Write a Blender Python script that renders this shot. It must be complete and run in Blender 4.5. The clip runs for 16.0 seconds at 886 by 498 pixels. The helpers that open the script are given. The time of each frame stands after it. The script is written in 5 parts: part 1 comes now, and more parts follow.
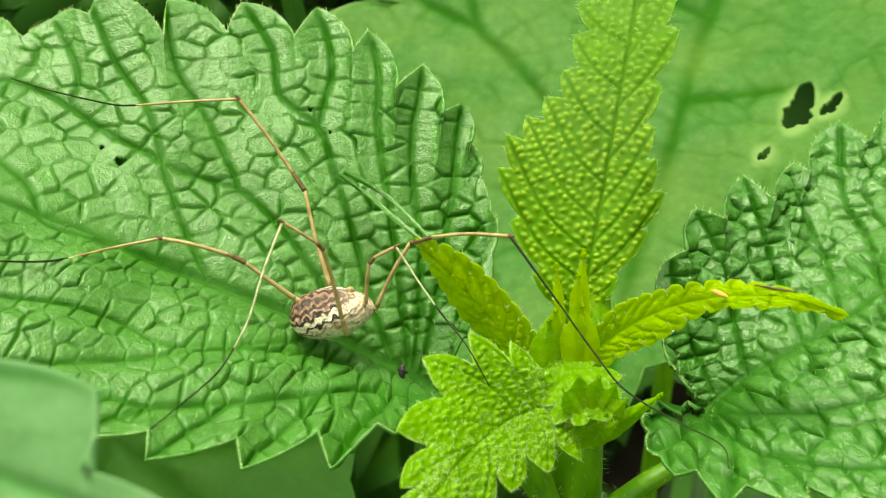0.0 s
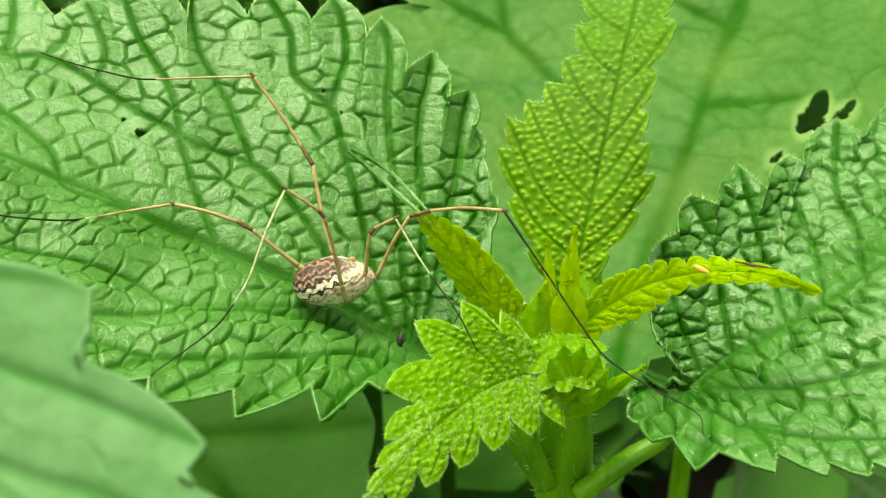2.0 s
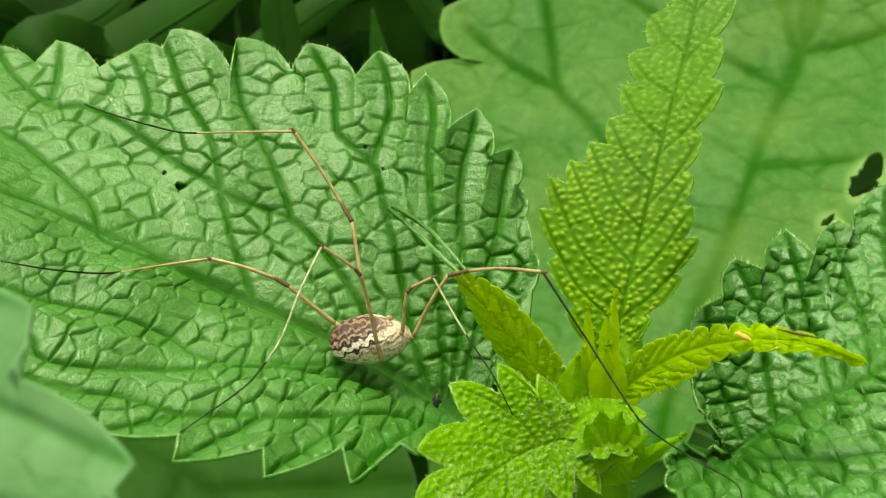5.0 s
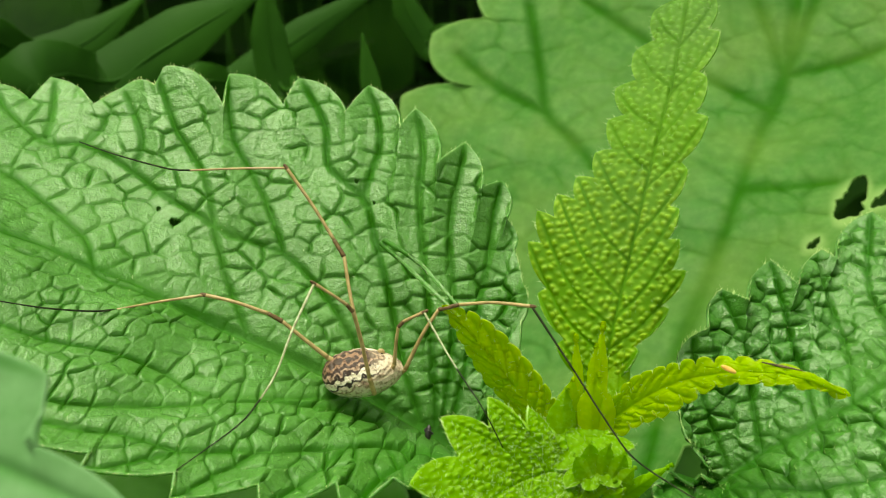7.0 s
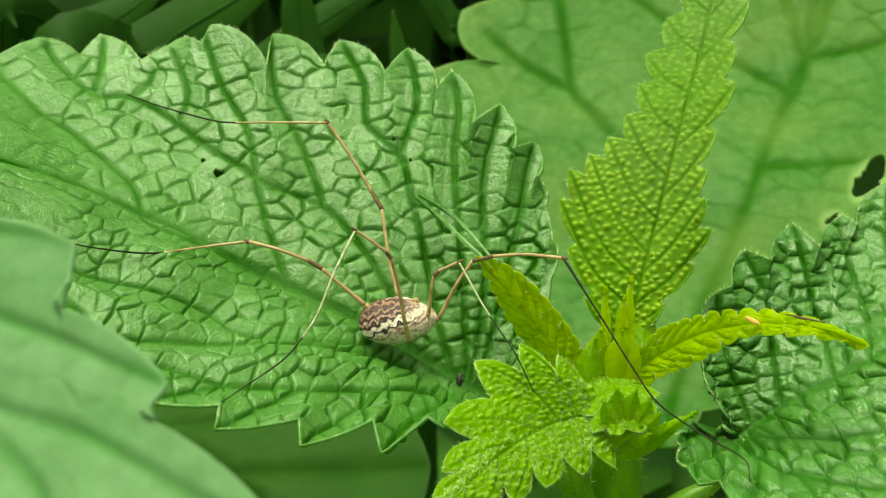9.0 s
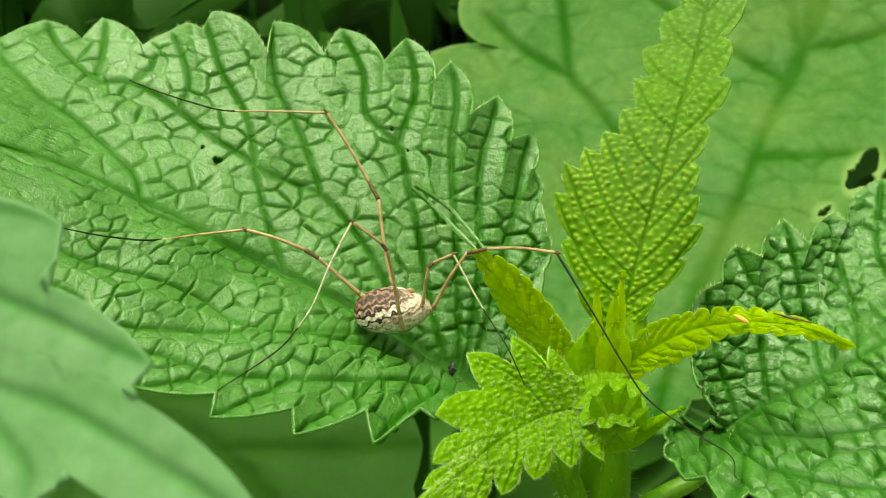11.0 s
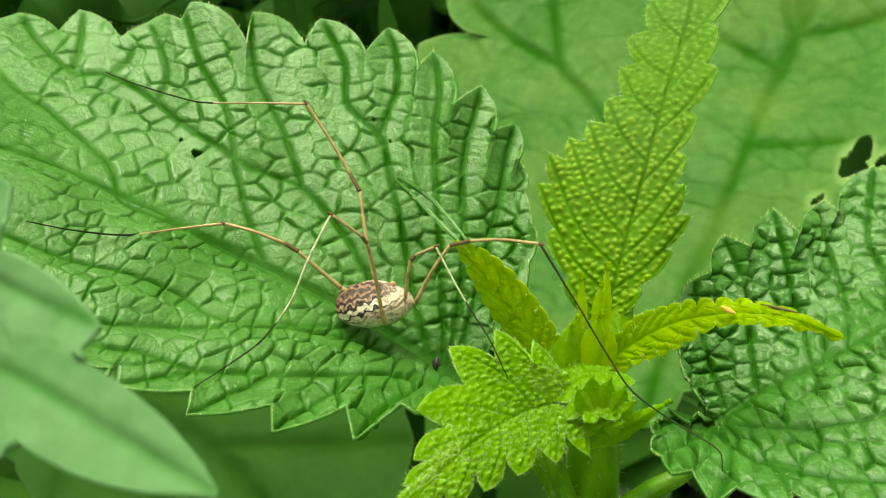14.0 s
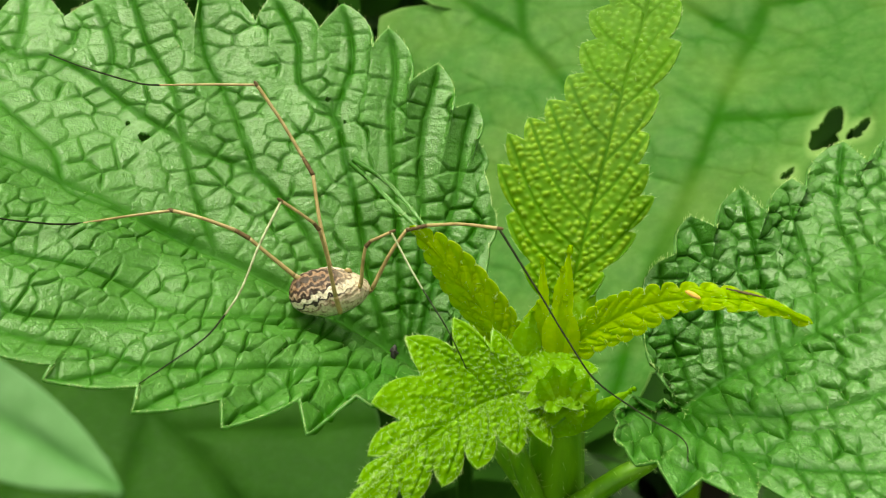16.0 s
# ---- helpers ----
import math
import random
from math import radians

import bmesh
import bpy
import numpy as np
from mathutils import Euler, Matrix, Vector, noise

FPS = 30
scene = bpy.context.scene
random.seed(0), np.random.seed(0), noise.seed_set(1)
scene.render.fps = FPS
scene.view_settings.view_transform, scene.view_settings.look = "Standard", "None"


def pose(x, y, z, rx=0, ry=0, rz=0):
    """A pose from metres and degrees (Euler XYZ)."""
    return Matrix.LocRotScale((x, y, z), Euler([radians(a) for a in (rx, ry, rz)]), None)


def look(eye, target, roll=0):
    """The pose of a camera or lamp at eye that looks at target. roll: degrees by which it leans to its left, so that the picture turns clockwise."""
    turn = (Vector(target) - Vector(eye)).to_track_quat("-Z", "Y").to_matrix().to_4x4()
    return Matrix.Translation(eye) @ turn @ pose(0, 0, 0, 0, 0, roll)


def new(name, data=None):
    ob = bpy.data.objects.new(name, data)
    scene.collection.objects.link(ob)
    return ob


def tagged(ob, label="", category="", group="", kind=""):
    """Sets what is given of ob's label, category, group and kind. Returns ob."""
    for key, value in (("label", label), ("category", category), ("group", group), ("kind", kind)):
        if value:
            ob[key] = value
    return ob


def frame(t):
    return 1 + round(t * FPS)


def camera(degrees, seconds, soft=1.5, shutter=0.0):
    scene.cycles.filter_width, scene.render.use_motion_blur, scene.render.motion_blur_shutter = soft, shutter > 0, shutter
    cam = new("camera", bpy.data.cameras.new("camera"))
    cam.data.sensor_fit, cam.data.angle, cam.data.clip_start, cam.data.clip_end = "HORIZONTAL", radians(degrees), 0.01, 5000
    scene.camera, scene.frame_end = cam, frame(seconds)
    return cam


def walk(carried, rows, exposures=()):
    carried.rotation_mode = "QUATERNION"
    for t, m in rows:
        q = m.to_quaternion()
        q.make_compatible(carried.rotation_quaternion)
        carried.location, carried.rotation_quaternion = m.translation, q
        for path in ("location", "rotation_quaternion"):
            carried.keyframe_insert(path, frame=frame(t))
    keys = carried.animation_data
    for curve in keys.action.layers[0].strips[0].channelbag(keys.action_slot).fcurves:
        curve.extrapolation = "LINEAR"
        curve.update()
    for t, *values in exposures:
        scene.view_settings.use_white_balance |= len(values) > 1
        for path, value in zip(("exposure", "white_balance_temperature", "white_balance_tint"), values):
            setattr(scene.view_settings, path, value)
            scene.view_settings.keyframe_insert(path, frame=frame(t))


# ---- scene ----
cam = camera(31.0, 16.0, soft=1.1)
cam.data.dof.use_dof = True
cam.data.dof.focus_distance = 0.126
cam.data.dof.aperture_fstop = 95.0
PATH = [
    (0, 0.00132, -0.09150, 0.37994, 45.598, -0.050, -4.573),
    (0.5, 0.00264, -0.09425, 0.37918, 46.015, 0.039, -3.923),
    (1, 0.00429, -0.09695, 0.38074, 46.486, 0.645, -3.305),
    (1.5, 0.00775, -0.09809, 0.37996, 46.840, -0.069, -1.573),
    (2, 0.00615, -0.09912, 0.38020, 46.956, 0.398, -1.678),
    (2.5, 0.00714, -0.09931, 0.38067, 47.466, 0.408, -0.248),
    (3, 0.00549, -0.10100, 0.38270, 48.244, 0.504, -1.286),
    (3.5, 0.00710, -0.09911, 0.38148, 48.609, 0.756, -0.422),
    (4, 0.00910, -0.09724, 0.37979, 48.835, 0.750, -0.199),
    (4.2, 0.00768, -0.09776, 0.37946, 48.555, 0.786, 0.434),
    (6.3, 0.00821, -0.09669, 0.38063, 49.157, 1.034, 0.870),
    (6.5, 0.00676, -0.09707, 0.38093, 48.738, 0.823, 1.002),
    (7, 0.00805, -0.09731, 0.38293, 48.826, 1.158, 0.187),
    (7.5, 0.00750, -0.09910, 0.38140, 48.827, 0.682, 1.437),
    (8, 0.00649, -0.10134, 0.38190, 48.771, 0.303, 1.203),
    (8.5, 0.00556, -0.10398, 0.38269, 48.756, 0.507, 1.013),
    (9, 0.00584, -0.10360, 0.38285, 49.030, 0.349, 1.199),
    (9.2, 0.00663, -0.10400, 0.38252, 49.105, -0.112, 1.896),
    (11.3, 0.00600, -0.10335, 0.38671, 47.679, -0.543, 1.909),
    (11.5, 0.00675, -0.10385, 0.38725, 47.835, -0.374, 2.030),
    (12, 0.00618, -0.10394, 0.38651, 47.992, -0.580, 1.655),
    (12.5, 0.00577, -0.10409, 0.38656, 47.952, -0.165, 1.611),
    (13, 0.00616, -0.10308, 0.38529, 47.882, -0.065, 1.890),
    (13.5, 0.00602, -0.10219, 0.38384, 47.522, 0.094, 1.666),
    (14, 0.00776, -0.10172, 0.38411, 47.497, -0.053, 1.634),
    (14.5, 0.00881, -0.10036, 0.38298, 47.135, -0.216, 1.311),
    (15, 0.00906, -0.09904, 0.38178, 46.208, -0.341, 0.928),
    (15.5, 0.00969, -0.09853, 0.38256, 46.091, -0.243, 0.790),
    (16, 0.00942, -0.09760, 0.38245, 46.245, -0.057, 0.608),
]
walk(cam, [(t, pose(*row)) for t, *row in PATH], [(t, stops, 8300.0, -12.0) for t, stops in ((0.0, 1.20), (2.5, 1.20), (4.0, 1.03), (6.5, 0.91), (9.0, 0.97), (12.5, 1.01), (16.0, 0.95))])

# ---- daylight: bright overcast ----
SUN_UP, SUN_TURN = radians(68), radians(-26)
world = bpy.data.worlds.new("overcast_sky")
scene.world = world
world.use_nodes = True
sky = world.node_tree.nodes.new("ShaderNodeTexSky")
sky.sky_type, sky.sun_disc = "NISHITA", False
sky.sun_elevation, sky.sun_rotation = SUN_UP, SUN_TURN
sky.air_density, sky.dust_density, sky.ozone_density = 1.0, 4.0, 1.0
background = world.node_tree.nodes["Background"]
background.inputs["Strength"].default_value = 0.13
veil = world.node_tree.nodes.new("ShaderNodeHueSaturation")
veil.inputs["Saturation"].default_value = 0.10
world.node_tree.links.new(sky.outputs[0], veil.inputs["Color"])
world.node_tree.links.new(veil.outputs[0], background.inputs["Color"])
sun = new("sun", bpy.data.lights.new("sun", "SUN"))
sun.data.energy, sun.data.angle, sun.data.color = 1.7, radians(26), (1.0, 0.99, 0.95)
sun.matrix_world = look(
    (math.sin(SUN_TURN) * math.cos(SUN_UP), math.cos(SUN_TURN) * math.cos(SUN_UP), math.sin(SUN_UP)), (0, 0, 0))

# ---- sizes: plant plans in millimetres round a point 0.30 m above the soil ----
HEIGHT = 0.30
LEFT_MID = [(7.6, -10.8, -14.1), (2.3, -9.2, -11.2), (-3.3, -7.7, -8.1), (-10.4, -5.9, -5.2), (-14.3, -5.2, -3.1), (-19.7, -4.7, 0.1), (-25.2, -4, 2.7), (-33.4, -4.9, 7.1), (-41.1, -5.8, 9.8), (-48.6, -7.8, 12.2)]
LEFT_UP = [(11.9, -6.6, -8.9), (12.5, -0.3, -5.8), (11.7, 4.6, -3.6), (11, 8, -1.5), (7.9, 10.5, 0.6), (3.7, 13.5, 2.1), (-0.4, 15.8, 3), (-6.5, 16.7, 3.1), (-12.4, 16.2, 3.9), (-17.7, 15, 6), (-21.6, 15.2, 3.4), (-28.2, 17.4, 3.2), (-33.3, 16.3, 3.4), (-37.5, 12.4, 4.8), (-41.2, 6.7, 7.1), (-45.1, -0.6, 9.5), (-48.7, -7.7, 12.1)]
LEFT_UP_NOTCH = [(12.4, -3.4, -7.2), (11.8, 2.6, -4.4), (11.1, 5.2, -3.3), (9, 7.4, -2.2), (5.5, 9.4, -1.2), (2.3, 12.4, 0.5), (-2.3, 14.3, 0.9), (-7.7, 15, 1.3), (-12.5, 13.9, 1.9), (-18.5, 14.4, 4.2), (-24.1, 15, 1.5), (-29.6, 15.9, 1.6), (-36, 13.6, 3.1), (-39.4, 8.6, 5.4), (-43, 1.8, 7.7), (-46.9, -5.1, 10.5)]
LEFT_LOW = [(10.6, -13.2, -10.3), (6.3, -20, -6.1), (3.6, -22.9, -4.4), (-0.8, -25.5, -4.5), (-6.5, -26.4, -2.9), (-12.4, -26.9, -0.6), (-18.4, -25.4, 1), (-22.3, -24.4, 2.6), (-26.9, -24.7, 4), (-33.2, -22, 5.6), (-41.1, -16, 8.5), (-48.6, -8, 12.3)]
LEFT_LOW_NOTCH = [(8.8, -15.9, -8.8), (5, -20.7, -5), (2.4, -21.9, -4.4), (-1.5, -23.6, -3.1), (-6.7, -25.3, -1.2), (-12.2, -25.8, 0.6), (-17.9, -24.8, 1.7), (-26.2, -25, 3.4), (-29.7, -22.9, 5.3), (-37, -18.4, 7.5), (-45.1, -11.2, 10.7)]
LEFT_VEIN_1 = [(0.1, -9.3, -8.8), (-1.3, -4.9, -7.4), (-4.3, -1.7, -4.4), (-7, -0.1, -2.2), (-11.9, 0.6, -0.2), (-14.1, 1.5, 0.9), (-17.3, 2.8, 2.4), (-19.9, 4.5, 3.5), (-24.1, 6.8, 4.5), (-27.3, 6.8, 4.8), (-30.6, 10.5, 4.9), (-32.7, 15.2, 4)]
LEFT_VEIN_2 = [(-15.6, -4.9, -2.8), (-20.3, -4.1, -0.7), (-22.2, -1.6, 1.2), (-25.9, 0.6, 3.3), (-28.3, 2.2, 4.3), (-31.1, 3.8, 5.1), (-36.8, 11, 5.3)]
LEFT_VEIN_3 = [(-12.6, 0.7, -0.1), (-13.2, 2.9, 1.8), (-14.1, 5, 3), (-15.4, 7, 3.8), (-16.7, 9.6, 4.3), (-18.7, 18.3, 3)]
LEFT_VEIN_4 = [(-7, -0.1, -2.2), (-7.9, 1.6, -0.2), (-8.9, 3.4, 1.4), (-10.2, 5.5, 2.9), (-11.4, 8.1, 3.8), (-12.5, 16.3, 3.5)]
LEFT_VEIN_5 = [(-9.5, -6.1, -5.5), (-11.2, -2.6, -3.1), (-12.1, -0.6, -1.3), (-12.6, 0.7, -0.1)]
LEFT_VEIN_6 = [(4, -12.4, -9.4), (2.7, -6.1, -8.9), (1.6, -1.7, -6.1), (0.3, 1.6, -2.2), (-0.7, 3.9, 0.4), (-3.6, 6.1, 2.3), (-4.1, 10.3, 3.5), (-6.1, 16.1, 3.2)]
LEFT_VEIN_7 = [(-0.7, 3.9, 0.4), (-0.1, 5.8, 1.6), (0.6, 8.4, 2.5), (0.4, 11.8, 2.9), (-0.4, 16, 2.6)]
LEFT_VEIN_8 = [(5.3, -12.9, -9.6), (5, -3.9, -8.5), (4.5, 0.3, -4.8), (4.1, 2.7, -2), (4, 5.1, 0.2), (4.3, 8.5, 1.7), (3.8, 12.8, 2.3)]
LEFT_VEIN_9 = [(5.7, -13.5, -9.5), (6.4, -6.5, -9.8), (6.8, -1.3, -7.1), (6.5, 2.1, -3.4), (6.9, 4.9, -0.8), (7.4, 6.6, 0.2), (7.9, 9.6, 1.1)]
LEFT_VEIN_10 = [(6.4, -13.7, -9.6), (8.3, -3.4, -9), (9.5, 1.1, -5.6), (10.1, 3.7, -2.9), (10.9, 6.9, -0.8)]
LEFT_VEIN_11 = [(0.7, -12.2, -8.8), (-3.9, -11.3, -7.7), (-9, -12.2, -6.3), (-16.4, -15.2, -3.3), (-20.2, -16.4, -1.6), (-22.3, -16.4, -0.7), (-23.4, -14.6, -0.5), (-27.9, -14.3, 1.6)]
LEFT_VEIN_12 = [(-2.3, -10.1, -8.2), (-10.7, -12.2, -5.7), (-14.6, -10.8, -4.4), (-18.4, -10.4, -2.9), (-21.4, -10.4, -1.6), (-24.8, -10.5, -0.1), (-29.4, -10.6, 2.2)]
LEFT_VEIN_13 = [(-24.1, 6.8, 4.5), (-23, 9, 4.5), (-22.8, 10.6, 4.5)]
LEFT_VEIN_14 = [(-19.9, 4.5, 3.5), (-19.4, 7.7, 4.2), (-21.2, 13.7, 4.1)]
LEFT_VEIN_15 = [(-27.3, 6.8, 4.8), (-27.4, 10.9, 4.7), (-27.8, 16.5, 3.5)]
LEFT_VEIN_16 = [(7.2, -16.8, -9), (4.1, -15.4, -8.8), (0.3, -15.6, -8), (-3.9, -16.4, -6.9), (-8, -17.6, -5.5), (-12.2, -19, -3.8), (-16.2, -18.7, -2.5), (-19.2, -19.2, -1.3), (-22.6, -19.2, 0.2)]
LEFT_VEIN_17 = [(4.1, -15.4, -8.8), (1.8, -18.6, -7.4), (0.3, -22, -5.9), (-0.6, -25.5, -4.2)]
LEFT_VEIN_18 = [(-1.4, -16, -7.6), (-3.5, -19.9, -5.9), (-5.5, -23.9, -3.8), (-6.4, -26.7, -2.4)]
LEFT_VEIN_19 = [(-7.1, -17.4, -5.8), (-9.8, -21.4, -3.7), (-11.3, -24.2, -2.2), (-12.4, -26.6, -0.8)]
LEFT_VEIN_20 = [(-12.2, -19, -3.8), (-14.6, -21.1, -2.3), (-16.8, -23.3, -0.8), (-18.5, -24.8, 0.5)]
LEFT_VEIN_21 = [(6.4, -17, -8.8), (4.3, -18.4, -8), (3.5, -20.4, -7.1)]
LEFT_VEINS = [LEFT_VEIN_1, LEFT_VEIN_2, LEFT_VEIN_3, LEFT_VEIN_4, LEFT_VEIN_5, LEFT_VEIN_6, LEFT_VEIN_7, LEFT_VEIN_8, LEFT_VEIN_9, LEFT_VEIN_10, LEFT_VEIN_11, LEFT_VEIN_12, LEFT_VEIN_13, LEFT_VEIN_14, LEFT_VEIN_15, LEFT_VEIN_16, LEFT_VEIN_17, LEFT_VEIN_18, LEFT_VEIN_19, LEFT_VEIN_20, LEFT_VEIN_21]
RIGHT_MID = [(27.1, -15.1, -14.2), (30.9, -13.6, -11.5), (34.6, -13.3, -8.8), (37.8, -12.9, -6.5), (42.3, -11.6, -3.7), (50.2, -9.6, -0.2), (61, -9, 3.1)]
RIGHT_UP = [(26.5, -14.7, -12.2), (24.4, -11.9, -9.2), (25.8, -6.2, -6.3), (28.8, -1.2, -5.8), (33.3, 2, -5.5), (37.9, 4.1, -6.3), (43.2, 9.1, -6.4), (48.7, 11.8, -6.3), (56.5, 11.3, -5.7), (61.2, -8.7, 2.9)]
RIGHT_UP_NOTCH = [(25.2, -13.4, -10.9), (24.5, -9.4, -7.4), (27.2, -4.6, -6.9), (30.6, -1.4, -7), (35, 1, -7.6), (39.1, 3.4, -6.7), (44.6, 8.4, -8.6), (52.3, 10.1, -7.7), (59, 0.6, -1.8)]
RIGHT_LOW = [(26.5, -16.4, -12.3), (25.8, -15.6, -12), (23.3, -16.3, -11), (21.7, -19.1, -9.5), (21.4, -22.5, -8.4), (22.5, -26.2, -6.8), (25, -29.5, -6.1), (29.9, -31.5, -4.1), (33.2, -32.4, -3.6), (36, -32.6, -3.6), (39.4, -32.4, -3.9), (43.3, -31.7, -3.6), (50.5, -27, -3.7), (61, -9.1, 3.2)]
RIGHT_LOW_NOTCH = [(26.2, -16.1, -12.2), (24.9, -16.5, -12.3), (22.6, -17.5, -10.9), (21.9, -20.9, -8.9), (22, -24.6, -7), (24, -27.3, -5.3), (26.8, -29.7, -4.4), (30.5, -30.8, -3.4), (33.7, -31.8, -3.2), (36.8, -32.1, -3.1), (41, -31.5, -3.4), (47.1, -28.6, -3.6), (56.7, -20.1, -1.7)]
RIGHT_VEIN_1 = [(30.7, -14, -11), (30.5, -8.9, -10.4), (30.3, -5.1, -8.4), (28.8, -2, -5.5)]
RIGHT_VEIN_2 = [(34.6, -12.7, -9.6), (34.6, -8.1, -8.5), (34, -4.3, -7.1), (33.3, 1.6, -5.5)]
RIGHT_VEIN_3 = [(37.1, -12.2, -8.1), (38.1, -8.3, -6.4), (37.9, -3.6, -5.2), (37.5, 2.2, -5.2)]
RIGHT_VEIN_4 = [(40.3, -11.6, -5.8), (41.5, -7.6, -3.9), (41.2, -2.6, -3.6), (42.9, 7.5, -5.6)]
RIGHT_VEIN_5 = [(28.2, -16.3, -11), (27.2, -11.3, -11.2), (26.4, -8.2, -9.9), (26, -5.7, -7.2)]
RIGHT_VEIN_6 = [(44.8, -11.4, -2.3), (46.2, -5.4, -1), (48.4, 10.9, -6.2)]
RIGHT_VEIN_7 = [(26.8, -18.2, -10.7), (31.4, -18.3, -10.1), (36.6, -19, -8.4), (41.2, -19, -6.4), (46.8, -18.9, -3.3)]
RIGHT_VEIN_8 = [(26.8, -18.6, -10.6), (28.3, -21.9, -9.4), (30.9, -23.7, -8.5), (34.5, -25.9, -7), (39.4, -27.5, -5.3), (45, -27.8, -4.1)]
RIGHT_VEIN_9 = [(26.5, -18.2, -10.6), (24.8, -17.9, -10.6), (23.3, -17, -10.5)]
RIGHT_VEIN_10 = [(26.5, -18.7, -10.5), (23.8, -21.1, -9.5), (21.5, -22.3, -8.6)]
RIGHT_VEIN_11 = [(26.8, -19, -10.4), (24.9, -22.9, -9), (22.7, -25.4, -7.6)]
RIGHT_VEIN_12 = [(27.7, -20.7, -9.9), (26.2, -25.6, -8), (25.1, -29.3, -6.1)]
RIGHT_VEIN_13 = [(29.8, -23, -8.9), (30.4, -26.5, -7.4), (30.3, -30, -5.7)]
RIGHT_VEIN_14 = [(33.4, -25.3, -7.4), (33.9, -28.5, -6), (33.5, -31.3, -4.7)]
RIGHT_VEIN_15 = [(36.3, -26.5, -6.4), (36.5, -29.7, -5), (36.2, -32.2, -4)]
RIGHT_VEIN_16 = [(26.4, -18.2, -10.6), (24.6, -18, -10.5), (22.3, -18.8, -9.8)]
RIGHT_VEINS = [RIGHT_VEIN_1, RIGHT_VEIN_2, RIGHT_VEIN_3, RIGHT_VEIN_4, RIGHT_VEIN_5, RIGHT_VEIN_6, RIGHT_VEIN_7, RIGHT_VEIN_8, RIGHT_VEIN_9, RIGHT_VEIN_10, RIGHT_VEIN_11, RIGHT_VEIN_12, RIGHT_VEIN_13, RIGHT_VEIN_14, RIGHT_VEIN_15, RIGHT_VEIN_16]
UPRIGHT_MID = [(18, -11, -8.3), (19.2, -7.6, -4.5), (20.6, -3.2, -1.7), (22.1, 1.5, 1.7), (23.6, 6.4, 4), (25.2, 11.9, 5.4), (26.6, 17.9, 6.8), (28.1, 24.8, 7.9)]
UPRIGHT_LEFT = [(16.9, -10.7, -7.9), (14.8, -8.2, -5.2), (13.5, -4.2, -3.3), (12.8, -0.8, -0.8), (13.6, 0.9, 1), (15.3, 2.2, 1.6), (16.9, 3.8, 2.1), (18.5, 5.8, 3), (19.7, 8.8, 4), (20.5, 12.1, 4.8), (22.6, 16.7, 5.5), (24.5, 21.2, 6.5), (28.1, 24.8, 7.9)]
UPRIGHT_RIGHT = [(18.9, -11.5, -7.5), (21.1, -9.2, -4.9), (23.7, -6.4, -3.1), (25.1, -4.4, -0.9), (24.6, -2.7, 0.9), (24.7, -0.4, 2.1), (25.6, 2.6, 3.6), (27.5, 6.5, 5.9), (27.8, 10.8, 6.8), (29.5, 16.2, 7.6), (29.8, 21.1, 7.7), (28.1, 24.8, 7.9)]
LEAN_MID = [(13.7, -12.4, -9.8), (11.9, -11, -7.7), (10, -9.7, -5.5), (7.9, -8.3, -3.4), (6, -7.1, -1.8)]
LEAN_UP = [(15.2, -12.2, -8.4), (14.1, -11.3, -6.8), (12.7, -10.1, -5.4), (11.1, -8.9, -4.1), (9.3, -7.9, -2.8), (7.7, -7.3, -2), (6, -7.1, -1.8)]
LEAN_LOW = [(12.2, -11.8, -10.5), (11, -10.7, -9.3), (9.8, -10.1, -8), (8.6, -9.1, -6.4), (7.6, -8.4, -4.9), (6.7, -7.7, -3.3), (6, -7.1, -1.8)]
ARCH_MID = [(18.4, -13.2, -8.9), (20.6, -13.6, -6), (23.3, -14.5, -3), (26.4, -15.5, -1), (29.4, -17, 0.7), (31.9, -18.6, 1.6), (34.6, -20, 1.3)]
ARCH_UP = [(18.1, -12.8, -7.7), (19.4, -12.7, -6.3), (20.5, -12.8, -4.3), (21.7, -13, -3.2), (23.1, -13.6, -2), (24.7, -14.2, -0.8), (26.7, -14.4, -0.3), (28.8, -15.4, 0.5), (31.5, -16.8, 0.9), (34.6, -20, 1.3)]
ARCH_LOW = [(19.2, -14.7, -9), (20.6, -14.9, -6.9), (22, -15.3, -5.8), (23.3, -15.8, -4.4), (24.7, -15.9, -3.3), (26.1, -16, -2), (27.9, -17, -0.6), (30.8, -18.7, 1), (34.6, -20, 1.3)]
FRONT_MID = [(15.5, -18, -8.2), (11.8, -20.4, -7), (8.5, -24.6, -5.1), (5.4, -29.9, -3.2), (2.3, -35.1, -1.9)]
FRONT_UP = [(15.1, -15.8, -7.1), (12.4, -15, -4.9), (9.4, -15.3, -3.4), (5.9, -17.5, -3.2), (3.7, -23.7, -3.3), (3.7, -28.9, -2.8), (3.1, -31.6, -2.4), (2.6, -33.7, -2.1), (2.3, -35.1, -1.9)]
FRONT_LOW = [(16.4, -18.7, -9), (16.7, -22.6, -9.4), (14.1, -24.1, -8.5), (11.2, -26.8, -6.8), (8.8, -29.3, -5.6), (6.4, -31.8, -4.4), (4.4, -33.9, -3.2), (2.3, -35.1, -1.9)]
CURL_MID = [(15.8, -14.2, -7.7), (16.8, -16.3, -7.4), (17.3, -18.5, -7.2), (16.5, -21, -7.4)]
CURL_UP = [(16.7, -13.5, -7.7), (18.6, -15.2, -7.5), (20.3, -17.2, -7), (19.8, -19.4, -6.9), (18.8, -20.9, -7.2), (16.5, -21, -7.4)]
